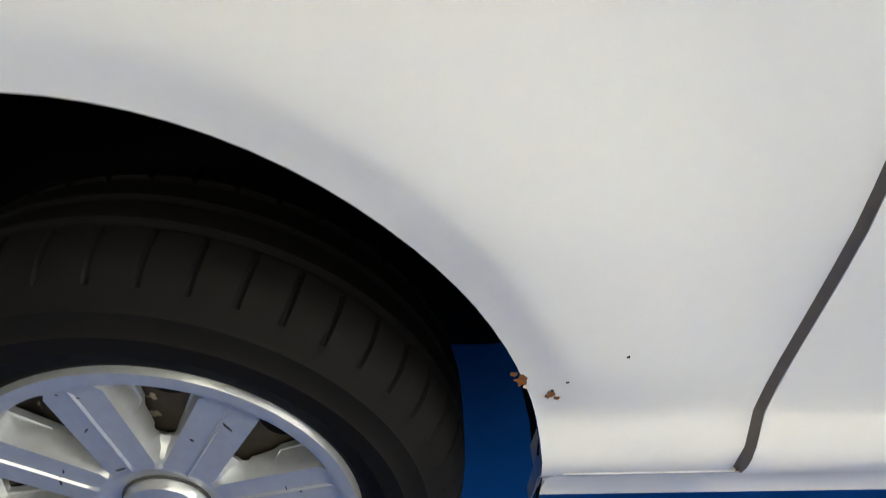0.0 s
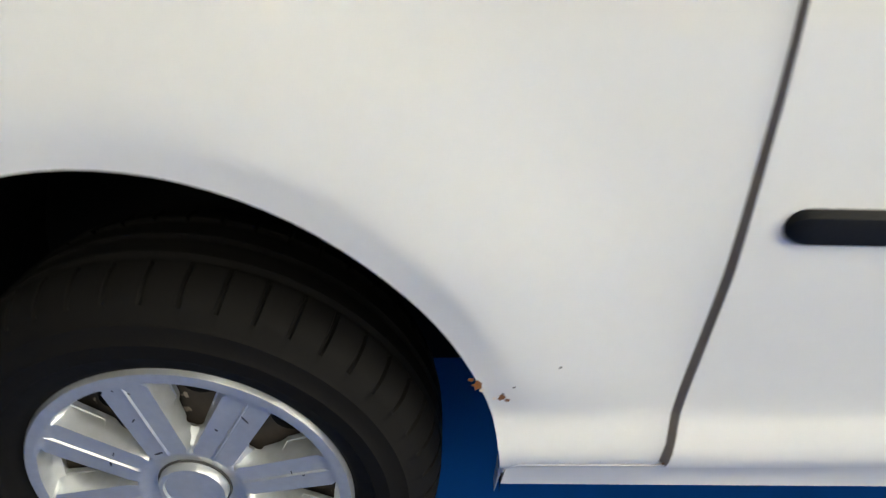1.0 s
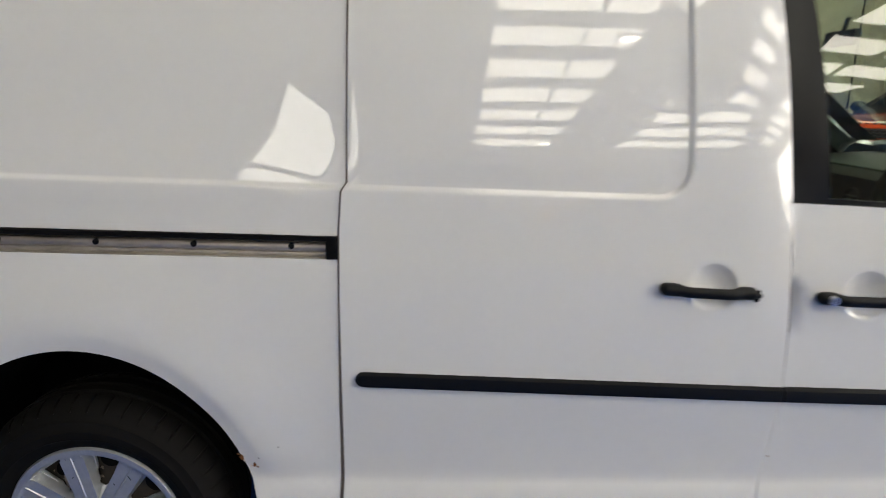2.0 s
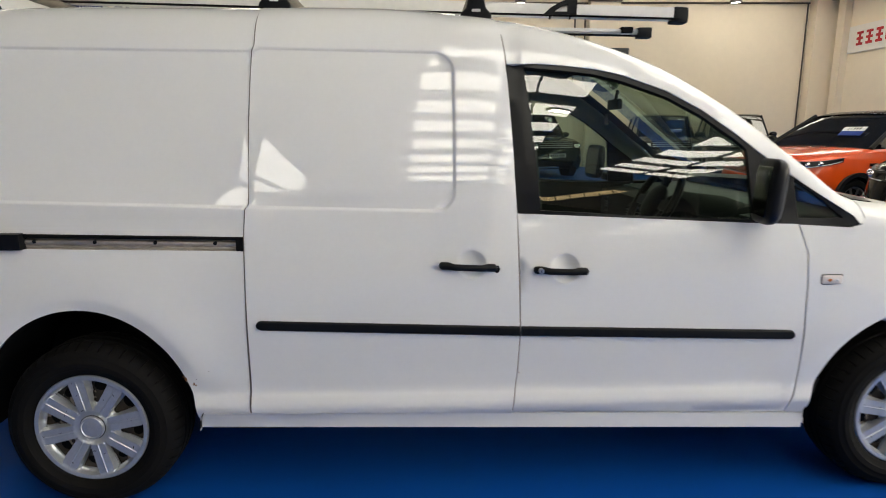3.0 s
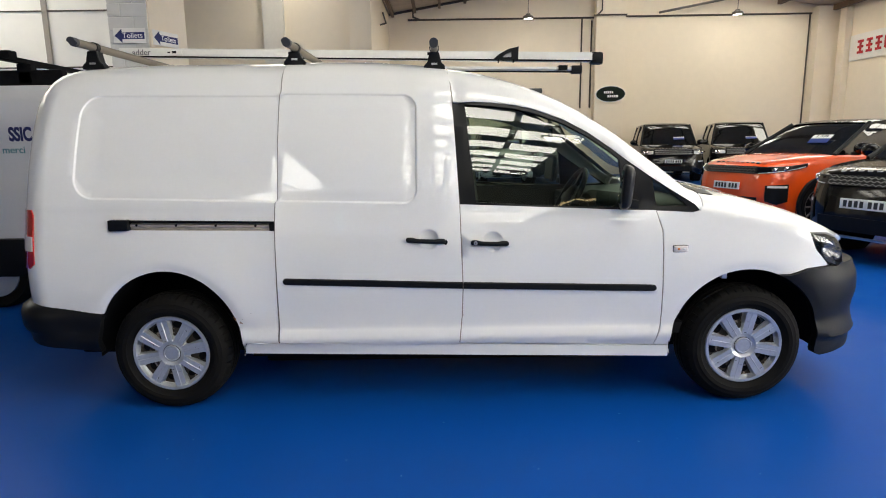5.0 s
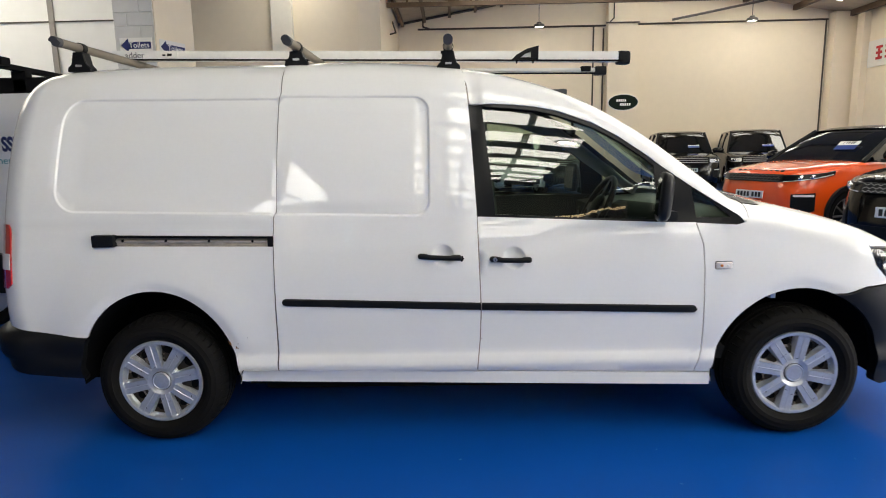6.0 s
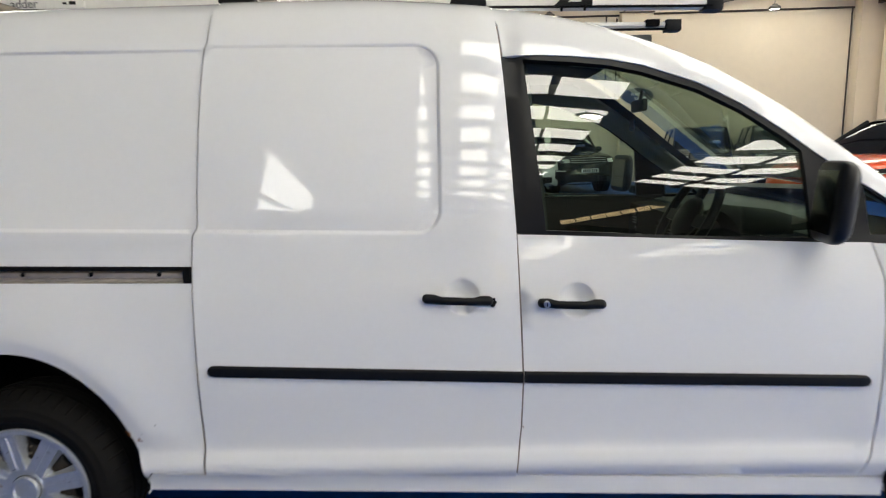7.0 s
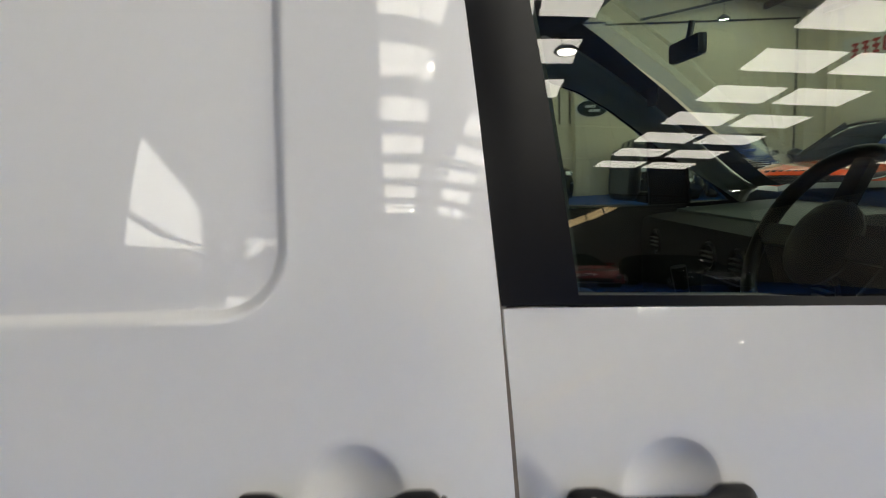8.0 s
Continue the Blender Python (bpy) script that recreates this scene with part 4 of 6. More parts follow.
link("dash_top", bm, DASHTOP, dash, "grey grained dashboard top")
bm = bmesh.new()
hood_ = [[bm.verts.new((x, 0.47 + 0.19 * math.cos(a), 1.0 + h * math.sin(a))) for a in np.linspace(0, math.pi, 15)] for x, h in ((2.27, 0.085), (2.30, 0.105), (2.46, 0.085), (2.60, 0.04))]
for a, b in zip(hood_, hood_[1:]):
    for i in range(14):
        bm.faces.new((a[i], a[i + 1], b[i + 1], b[i]))
bm.faces.new(hood_[0])
link("instrument_hood", bm, SEATCLOTH, dash)
for y in (0.30, 0.64, 0.98, 1.14, 1.52):
    bm = lathe([(0.0, 0.012), (0.030, 0.012), (0.034, 0.0), (0.042, -0.004), (0.045, 0.004), (0.045, 0.03)], 24)
    bmesh.ops.transform(bm, matrix=Matrix.Translation((2.295, y, 0.93)) @ pose(0, 0, 0, 0, 0, -90), verts=bm.verts)
    vent_ = link("air_vent", bm, TRIM, dash, "round black air vent")
    for dz in (-0.014, 0.0, 0.014):
        link("vent_blade", boxed(2.287, 2.300, y - 0.029, y + 0.029, 0.929 + dz, 0.932 + dz), DASHTOP, vent_)
link("radio", boxed(2.285, 2.31, 0.96, 1.16, 0.78, 0.875, 0.006), TRIM, dash, "black radio panel")
link("gear_console", boxed(2.12, 2.35, 0.94, 1.18, 0.62, 0.78, 0.04), SEATCLOTH, dash)
link("gear_lever", rod(bmesh.new(), (2.20, 1.06, 0.76), (2.17, 1.06, 0.92), 0.016, 12, 0.022), TRIM, dash)
link("cabin_floor", boxed(1.40, 2.8, 0.10, 2 * MID - 0.10, 0.36, 0.42), SEATCLOTH, cab, smooth=False)
LINING = mat("dark_roof_lining", (0.045, 0.05, 0.052), 0.9, scale=200, vary=0.1, bump=0.2)
link("headliner", boxed(1.40, 1.98, 0.33, 2 * MID - 0.28, 1.635, 1.665, 0.01), LINING, cab, smooth=False)
link("door_card", boxed(1.56, 2.50, 0.055, 0.085, 0.42, 1.045, 0.01), SEATCLOTH, cab)
link("door_card", boxed(1.56, 2.50, 2 * MID - 0.085, 2 * MID - 0.055, 0.42, 1.045, 0.01), SEATCLOTH, cab)
for y in (0.47, 1.32):
    seat = new("cab_seat")
    seat.parent = cab
    link("cushion", boxed(1.56, 2.06, y - 0.24, y + 0.24, 0.62, 0.78, 0.05), SEATCLOTH, seat)
    bm = boxed(-0.06, 0.06, -0.24, 0.24, 0, 0.62, 0.05)
    bmesh.ops.transform(bm, matrix=Matrix.Translation((1.58, y, 0.72)) @ pose(0, 0, 0, 0, -12, 0), verts=bm.verts)
    link("backrest", bm, SEATCLOTH, seat)
    bm = boxed(-0.045, 0.045, -0.13, 0.13, 0, 0.18, 0.04)
    bmesh.ops.transform(bm, matrix=Matrix.Translation((1.435, y, 1.34)) @ pose(0, 0, 0, 0, -6, 0), verts=bm.verts)
    link("headrest", bm, SEATCLOTH, seat)
bm = bmesh.new()
R, r = 0.178, 0.016
tor = [[bm.verts.new(((R + r * math.cos(b)) * math.cos(a), (R + r * math.cos(b)) * math.sin(a), r * math.sin(b))) for b in np.linspace(0, 2 * math.pi, 11)[:-1]] for a in np.linspace(0, 2 * math.pi, 41)[:-1]]
for i in range(40):
    for j in range(10):
        bm.faces.new((tor[i][j], tor[(i + 1) % 40][j], tor[(i + 1) % 40][(j + 1) % 10], tor[i][(j + 1) % 10]))
box(bm, -0.17, 0.17, -0.022, 0.022, -0.012, 0.008, 0.006)
box(bm, -0.022, 0.022, -0.17, 0.0, -0.012, 0.008, 0.006)
bmesh.ops.create_uvsphere(bm, u_segments=18, v_segments=10, radius=1, matrix=Matrix.Diagonal((0.085, 0.085, 0.03, 1)))
bmesh.ops.transform(bm, matrix=Matrix.Translation((2.165, 0.47, 1.06)) @ pose(0, 0, 0, 0, -62, 0) @ pose(0, 0, 0, 0, 0, 90), verts=bm.verts)
link("steering_wheel", bm, TRIM, cab, "black three-spoke steering wheel")
link("steering_column", rod(bmesh.new(), (2.18, 0.47, 1.05), (2.42, 0.47, 0.92), 0.04, 14), SEATCLOTH, cab)
# grey linings inside the pillars and rails of both doors
for far in (False, True):
    ring = [top(x, 0.32) for x in (1.50, 1.75, 2.0, 2.25, 2.5, 2.72)]
    inner = [(p[0], p[1] - 0.012) for p in WIN_TOP[2:-1]]
    sheet("pillar_lining", ring + inner[::-1], GREYTRIM, cab, raise_by=-0.035, step=0.05, lip=0, mirror=far)
    sheet("post_lining", [(1.42, 1.0), (1.62, 1.06), (1.57, 1.58), (1.53, 1.70), (1.42, 1.70)], LINING, cab, raise_by=-0.04, step=0.06, lip=0, mirror=far)
    sheet("roof_lining", [top(x, 0.30) for x in (1.45, 1.7, 1.95, 2.2, 2.45, 2.74)] + [top(x, 0.62) for x in (2.74, 2.45, 2.2, 1.95, 1.7, 1.45)], LINING, cab, raise_by=-0.02, step=0.06, lip=0, mirror=far)
mirror_ = link("cab_mirror", boxed(2.10, 2.125, MID - 0.08, MID + 0.08, 1.455, 1.505, 0.012), TRIM, cab)
link("mirror_stem", rod(bmesh.new(), (2.115, MID, 1.49), (2.125, MID, 1.545), 0.008, 8), TRIM, mirror_)
link("permit_holder", boxed(2.22, 2.224, 1.33, 1.41, 1.39, 1.45), TRIM, cab, "dark sticker in the windscreen corner")

# ---- roof rack ----
CAPGREY = mat("dark_grey_rubber", (0.06, 0.06, 0.063), 0.85, vary=0.15)
rack = thing("roof_rack", "roof rack with three dusty tube bars on black feet", "roof rack")
for x, z in ((-0.445, 1.917), (0.645, 1.900), (1.400, 1.888)):
    bar = link("cross_bar", rod(bmesh.new(), (x, 0.235, z), (x, 2 * MID - 0.235, z), 0.021, 18), BROWNBAR, rack, "dusty grey-brown tube bar")
    bm = rod(bmesh.new(), (x, 0.195, z), (x, 0.24, z), 0.0225, 18)
    for v in bm.verts:
        if v.co.y < 0.21 and v.co.z < z:
            v.co.y += 0.02
    link("end_cap", bm, CAPGREY, bar, "dark grey rubber end cap")
    for y, m in ((0.41, 1), (2 * MID - 0.41, -1)):
        zr = skin(x, top(x, 0.235)[1]).z
        foot = link("rack_foot", boxed(-0.03, 0.03, -0.03, 0.03, 0, 0.03, 0.004), BLACK, rack, "black clamp foot")
        me = bmesh.new()
        prof = [(-0.060, zr - 0.006), (0.060, zr - 0.006), (0.058, zr + 0.013), (0.038, zr + 0.032), (0.026, z - 0.022), (-0.026, z - 0.022), (-0.038, zr + 0.032), (-0.058, zr + 0.013)]
        f0 = [me.verts.new((x + a, y - 0.035, b)) for a, b in prof]
        f1 = [me.verts.new((x + a * 0.9, y + 0.035, b)) for a, b in prof]
        me.faces.new(f0)
        me.faces.new(f1[::-1])
        for i in range(8):
            me.faces.new((f0[i], f1[i], f1[(i + 1) % 8], f0[(i + 1) % 8]))
        bmesh.ops.recalc_face_normals(me, faces=me.faces)
        bmesh.ops.bevel(me, geom=list(me.edges), offset=0.004, segments=1, affect="EDGES")
        me.to_mesh(foot.data)
        me.free()
        bm = lathe([(0.0235, -0.018), (0.0265, -0.016), (0.0265, 0.016), (0.0235, 0.018)], 20)
        bmesh.ops.transform(bm, matrix=Matrix.Translation((x, y, z)), verts=bm.verts)
        link("clamp_band", bm, BLACK, foot)
        link("clamp_tab", boxed(x - 0.038, x - 0.012, y - 0.012, y + 0.012, z - 0.034, z - 0.020, 0.003), BLACK, foot)
        link("foot_badge", boxed(x - 0.016, x + 0.016, y - 0.0385, y - 0.036, zr + 0.018, zr + 0.028), ALU, foot)

carrier = thing("ladder_carrier", "long aluminium ladder carrier beam lying along the rack bars", "carrier")


def beam(x0, x1, y, z0, z1, w, h, name, material, parent, label=""):
    bm = boxed(0, 1, -w / 2, w / 2, -h / 2, h / 2)
    bmesh.ops.bevel(bm, geom=[e for e in bm.edges if abs(e.verts[0].co.x - e.verts[1].co.x) > 0.5], offset=0.008, segments=2, affect="EDGES")
    for v in bm.verts:
        t = v.co.x
        v.co = Vector((x0 + (x1 - x0) * t, y + v.co.y, z0 + (z1 - z0) * t + v.co.z))
    return link(name, bm, material, parent, label)


PALEALU = mat("pale_satin_aluminium", (0.80, 0.79, 0.76), 0.4, metal=0.25, scale=30, vary=0.06)
body = beam(-0.60, 2.42, 1.0, 1.972, 1.906, 0.075, 0.056, "beam", PALEALU, carrier)
beam(-0.58, 2.42, 0.960, 1.946, 1.880, 0.012, 0.008, "rubber_edge", DARK, carrier)
bm = boxed(2.395, 2.468, 0.957, 1.043, 1.864, 1.938, 0.018)
for v in bm.verts:
    if v.co.x > 2.43:
        v.co.z -= 0.10 * (v.co.x - 2.43)
link("end_cap", bm, BLACK, carrier, "rounded dark grey end cap")
beam(0.0, 2.33, 1.27, 1.905, 1.868, 0.03, 0.026, "lower_rail", PALEALU, carrier)
beam(0.0, 2.35, 1.255, 1.885, 1.846, 0.02, 0.010, "lower_track", DARK, carrier)
link("rail_clip", boxed(2.33, 2.40, 1.24, 1.30, 1.835, 1.888, 0.008), BLACK, carrier)
link("rail_clip", boxed(2.24, 2.30, 1.24, 1.30, 1.86, 1.89, 0.004), DARK, carrier)
# black bracket with a window in it
bm = bmesh.new()
o = [(1.765, 1.893), (1.80, 1.925), (1.86, 1.957), (1.927, 1.972), (1.925, 1.895)]
h = [(1.822, 1.908), (1.850, 1.930), (1.884, 1.942), (1.882, 1.908)]
lay = []
for y in (0.945, 0.985):
    lay.append(([bm.verts.new((a, y, b)) for a, b in o], [bm.verts.new((a, y, b)) for a, b in h]))
bridge = ((0, 1, 0, 1), (1, 2, 1, 1), (2, 3, 1, 2), (3, 4, 2, 3), (4, 0, 3, 0))
for (O, H), rev in zip(lay, (False, True)):
    for a, b, c, d in bridge:
        q = [O[a], O[b], H[d], H[c]] if c != d else [O[a], O[b], H[c]]
        bm.faces.new(q[::-1] if rev else q)
for k in (0, 1):
    A, B = lay[0][k], lay[1][k]
    for i in range(len(A)):
        bm.faces.new((A[i], A[(i + 1) % len(A)], B[(i + 1) % len(A)], B[i]))
bmesh.ops.recalc_face_normals(bm, faces=bm.faces)
link("stop_bracket", bm, BLACK, carrier, "black plastic stop bracket")
for x in (1.80, 1.895):
    link("bracket_bolt", rod(bmesh.new(), (x, 0.955, 1.875), (x, 0.955, 1.897), 0.005, 8), DARK, carrier)
label_plate = link("label", boxed(-0.53, -0.20, 0.957, 0.961, 1.948, 1.984), mat("white_label", (0.80, 0.79, 0.76), 0.5), carrier, "white printed label")


def lettering(name, words, size, at, material, parent=None, label="", depth=0.0015, bold=0.0):
    cu = bpy.data.curves.new(name, "FONT")
    cu.body, cu.size, cu.extrude, cu.align_x, cu.align_y = words, size, depth, "CENTER", "CENTER"
    cu.offset = bold
    tmp = bpy.data.objects.new(name, cu)
    scene.collection.objects.link(tmp)
    me = bpy.data.meshes.new_from_object(tmp.evaluated_get(bpy.context.evaluated_depsgraph_get()))
    bpy.data.objects.remove(tmp)
    me.materials.clear()
    me.materials.append(material)
    ob = new(name, me)
    if parent:
        ob.parent = parent
    ob.matrix_basis = at
    if label:
        ob["label"] = label
    return ob


lettering("label_text", "adder", 0.05, pose(-0.455, 0.9555, 1.967, 90, 0, 0), mat("grey_print", (0.12, 0.12, 0.13), 0.6), label_plate)
link("label_mark", boxed(-0.262, -0.235, 0.9545, 0.9565, 1.960, 1.974), TRIM, label_plate)
link("label_mark", boxed(-0.290, -0.272, 0.9545, 0.9565, 1.962, 1.970), TRIM, label_plate)

# ---- fittings of the hall ----
CONDUIT = mat("brown_conduit", (0.07, 0.055, 0.045), 0.55, metal=0.2, scale=10, vary=0.3)
BOARD = mat("white_sign_board", (0.78, 0.76, 0.72), 0.5, scale=8, vary=0.04)
SIGNRED = mat("red_sign_paint", (0.50, 0.012, 0.02), 0.45)
SIGNBLUE = mat("navy_sign_paint", (0.012, 0.02, 0.12), 0.45)
SIGNWHITE = mat("white_sign_paint", (0.85, 0.85, 0.85), 0.45)
OVALGREEN = mat("dark_green_badge", (0.006, 0.013, 0.009), 0.6, spec=0.12)
BLOCKWORK = mat("pale_grey_block_paint", (0.60, 0.59, 0.56), 0.8, scale=5, vary=0.06, bump=0.3)
WHITEWALL = mat("white_cladding", (0.86, 0.84, 0.79), 0.6, scale=4, vary=0.03)
BEAMBROWN = mat("red_brown_steel", (0.13, 0.085, 0.055), 0.6, scale=6, vary=0.3)

def fixed(name, bm, m, label, category, kind="structure"):
    return tagged(link(name, bm, m, smooth=False), label, category, kind=kind)


fixed("pilaster_1", boxed(7.40, 8.52, 20.95, Y1 - 0.003, 0, pitch(8.52) - 0.003, 0.01), CREAM, "cream painted wall pilaster", "pilaster")
fixed("pilaster_2", boxed(15.80, X1 - 0.003, 20.85, Y1 - 0.003, 0, ZC - 0.15, 0.01), CREAM, "cream painted corner pilaster", "pilaster")
fixed("pilaster_3", boxed(16.45, X1 - 0.003, 20.2, 20.6, 0, ZC - 0.3, 0.01), CREAM, "cream painted wall pilaster", "pilaster")
# office block that stands forward at the back
fixed("wall_office", boxed(-12.0, -0.55, 14.0, 14.25, 0, ZC - 0.003), CREAM, "cream painted inner wall", "wall")
fixed("wall_office_side", boxed(-0.85, -0.55, 14.253, Y1 - 0.003, 0, pitch(-0.85) - 0.003), CREAM, "cream painted inner wall return", "wall")
fixed("pilaster_4", boxed(-1.00, -0.40, 13.75, 13.997, 0, ZC - 0.5, 0.01), CREAM, "cream painted wall pilaster", "pilaster")
fixed("pilaster_5", boxed(-3.3, -2.75, 13.8, 13.997, 0, ZC - 0.003, 0.01), PALE, "pale painted wall pilaster", "pilaster")
fixed("wall_white", boxed(X0, -4.40, 9.2, 9.45, 0, ZC - 0.003), WHITEWALL, "brightly lit white clad partition wall", "wall")
block_column = fixed("block_column", boxed(-4.352, -3.688, 8.008, 9.6, 0, ZC - 0.003), mat("grey_block_joint", (0.53, 0.52, 0.49), 0.9, scale=20, vary=0.1), "pale grey painted blockwork column", "column")
fixed("pilaster_6", boxed(-3.685, -3.66, 8.02, 9.6, 0, ZC - 0.003), CREAM, "cream plastered return of the column", "pilaster")
for x in (-6.18, -9.2):
    fixed("trim_1" if x > -7 else "trim_2", boxed(x - 0.05, x + 0.05, 9.15, 9.197, 0, ZC - 0.01, 0.01), mat("grey_post_paint", (0.30, 0.27, 0.24), 0.6), "grey upright post on the white wall", "post")
for z in (3.95, 2.9, 5.0):
    fixed("trim_3", boxed(X0 + 0.01, -4.41, 9.185, 9.197, z, z + 0.025), CONDUIT, "thin dark joint line in the cladding", "trim")


def sign(at, w, h):
    t = thing("direction_sign", "navy arrow sign reading Toilets on a white backing", "sign", "toilet signs", at=at)
    link("sign_board", boxed(-w / 2 - 0.02, w / 2 + 0.02, 0, 0.012, -h / 2 - 0.06, h / 2 + 0.06), BOARD, t, smooth=False)
    bm = bmesh.new()
    pts = [(-w / 2, 0), (-w / 2 + 0.13, h / 2 + 0.05), (-w / 2 + 0.13, h / 2 - 0.01), (w / 2, h / 2 - 0.01), (w / 2, -h / 2 + 0.01), (-w / 2 + 0.13, -h / 2 + 0.01), (-w / 2 + 0.13, -h / 2 - 0.05)]
    a, b = [bm.verts.new((x, -0.004, z)) for x, z in pts], [bm.verts.new((x, 0.002, z)) for x, z in pts]
    bm.faces.new(a)
    bm.faces.new(b[::-1])
    for i in range(7):
        bm.faces.new((a[i], b[i], b[(i + 1) % 7], a[(i + 1) % 7]))
    bmesh.ops.recalc_face_normals(bm, faces=bm.faces)
    arrow = link("arrow", bm, SIGNBLUE, t, smooth=False)
    lettering("sign_text", "Toilets", h * 0.95, pose(0.055, -0.006, 0.0, 90, 0, 0), SIGNWHITE, arrow)
    return t


sign(pose(-4.0, 7.98, 3.28), 0.52, 0.135)
sign(pose(-3.55, 8.40, 3.28, 0, 0, 70), 0.56, 0.135)
# white board with plain red blocks on the side wall
board = thing("wall_sign", "white wall sign board with red block lettering", "sign", at=pose(16.64, 18.85, 4.55, 0, 0, -90))
link("sign_board", boxed(-1.30, 1.30, 0, 0.05, -0.46, 0.46, 0.01), BOARD, board, smooth=False)
for i in range(4):
    x = -0.70 + 0.46 * i
    bm = bmesh.new()
    if i < 3:
        for zz in (-0.19, 0.0, 0.19):
            box(bm, x - 0.14, x + 0.14, -0.03, -0.001, zz - 0.042, zz + 0.042)
        box(bm, x - 0.04, x + 0.04, -0.028, -0.002, -0.18, 0.18)
    else:
        for zz in (-0.19, 0.19):
            box(bm, x - 0.12, x + 0.12, -0.03, -0.001, zz - 0.042, zz + 0.042)
        for xx in (-0.12, 0.12):
            box(bm, x + xx - 0.045, x + xx + 0.045, -0.03, -0.001, -0.2, 0.2)
    link("red_block", bm, SIGNRED, board, smooth=False)
badge = thing("oval_wall_sign", "dark green oval wall sign with a silver rim", "sign", at=pose(8.02, 20.9, 3.10))
for nm, rx, rz, y0, y1, m in (("rim", 0.58, 0.31, 0.0, 0.05, ALU), ("face", 0.555, 0.287, -0.012, 0.02, OVALGREEN)):
    bm = bmesh.new()
    bmesh.ops.create_cone(bm, cap_ends=True, segments=48, radius1=1, radius2=1, depth=1, matrix=Matrix.Translation((0, (y0 + y1) / 2, 0)) @ Matrix.Diagonal((rx, y1 - y0, rz, 1)) @ pose(0, 0, 0, 90, 0, 0))
    link(nm, bm, m, badge)
for x0, x1, z in ((-0.26, 0.12, 0.07), (-0.12, 0.30, -0.08)):
    bm = bmesh.new()
    n = 5
    for i in range(n):
        a = x0 + (x1 - x0) * i / n
        box(bm, a, a + (x1 - x0) / n * 0.72, -0.02, -0.011, z - 0.045, z + 0.045)
    link("mark_bars", bm, SIGNWHITE, badge, smooth=False)


def pipe(name, pts, r, label, kind="structure"):
    bm = bmesh.new()
    for a, b in zip(pts, pts[1:]):
        rod(bm, a, b, r, 8)
    for p in pts[1:-1]:
        bmesh.ops.create_icosphere(bm, subdivisions=1, radius=r * 1.15, matrix=Matrix.Translation(p))
    return tagged(link(name, bm, CONDUIT), label, "conduit", kind=kind)


pipe("conduit_1", [(0.2, 21.27, 6.0), (7.38, 21.27, 6.0)], 0.035, "brown conduit run along the wall")
pipe("conduit_2", [(7.3, 20.92, 6.03), (8.55, 20.92, 6.03)], 0.03, "brown conduit across the pilaster")
pipe("conduit_3", [(8.55, 21.27, 6.03), (15.78, 21.27, 6.05)], 0.035, "brown conduit run along the wall")
pipe("conduit_4", [(6.92, 21.27, 6.0), (6.92, 21.27, 2.6)], 0.03, "brown conduit drop on the wall")
pipe("conduit_5", [(7.30, 21.27, 5.9), (7.30, 21.27, 2.6)], 0.03, "brown conduit drop on the wall")
pipe("conduit_6", [(15.72, 21.27, 6.05), (15.72, 21.27, 1.0)], 0.03, "brown conduit drop in the wall corner")
pipe("conduit_7", [(7.45, 20.92, 6.05), (7.6, 20.92, 6.2), (7.6, 20.92, 7.45)], 0.025, "brown conduit bend up to the roof")
pipe("conduit_8", [(0.7, 21.27, 6.0), (0.4, 21.27, 6.1), (0.4, 21.27, 6.38)], 0.03, "brown conduit bend up to the roof")
# roof truss across the back bay, with purlins over it
TZ = 5.86
fixed("beam_1", boxed(-0.54, 16.68, 16.94, 17.06, TZ, TZ + 0.13), BEAMBROWN, "red-brown steel truss bottom chord", "beam")
bm = bmesh.new()
for i in range(9):
    x = 0.1 + 2.0 * i
    if pitch(x) - TZ > 0.3:
        rod(bm, (x, 17.0, TZ + 0.1), (x, 17.0, pitch(x) - 0.12), 0.035, 6)
        rod(bm, (x, 17.0, pitch(x) - 0.14), (min(max(x + (1.9 if x < XR else -1.9), -0.4), 16.5), 17.0, TZ + 0.1), 0.03, 6)
fixed("beam_8", bm, BEAMBROWN, "red-brown steel truss struts", "beam")
for i, x in enumerate((-0.38, 0.47, 1.42, 2.4, 3.4)):
    fixed(f"beam_{i + 40}", boxed(x - 0.05, x + 0.05, 13.0, Y1 - 0.01, pitch(x) - 0.17, pitch(x) - 0.003), BEAMBROWN, "red-brown purlin under the roof boards", "beam")
fixed("beam_31", rod(bmesh.new(), (-0.54, Y1 - 0.05, pitch(-0.54) - 0.05), (3.2, Y1 - 0.05, pitch(3.2) - 0.05), 0.045, 8), STEEL, "dark rafter along the wall under the roof", "beam")
for i in range(5):
    x = 16.4 - 1.9 * i
    bm = boxed(x - 0.07, x + 0.07, YB + 0.01, Y1 - 0.01, pitch(x) - 0.20, pitch(x) - 0.003)
    fixed(f"beam_{i + 11}", bm, BEAMBROWN, "red-brown steel purlin under the pitched roof", "beam")
fixed("beam_30", rod(bmesh.new(), (9.8, 21.0, 6.1), (13.3, 21.0, 6.74), 0.045, 6), STEEL, "dark steel brace under the roof", "beam")
pipe("conduit_9", [(-0.45, 17.8, 5.6), (-0.35, 17.8, 5.25), (-0.55, 17.8, 5.2)], 0.025, "dark cable hook under the girder")
for i, y in enumerate((-10.06, -13.5, -21.0)):
    fixed(f"beam_{i + 2}", boxed(X0 + 0.01, X1 - 0.01, y, y + 0.12, ZC - 0.09, ZC - 0.003), BEAMBROWN, "red-brown steel roof purlin", "beam")
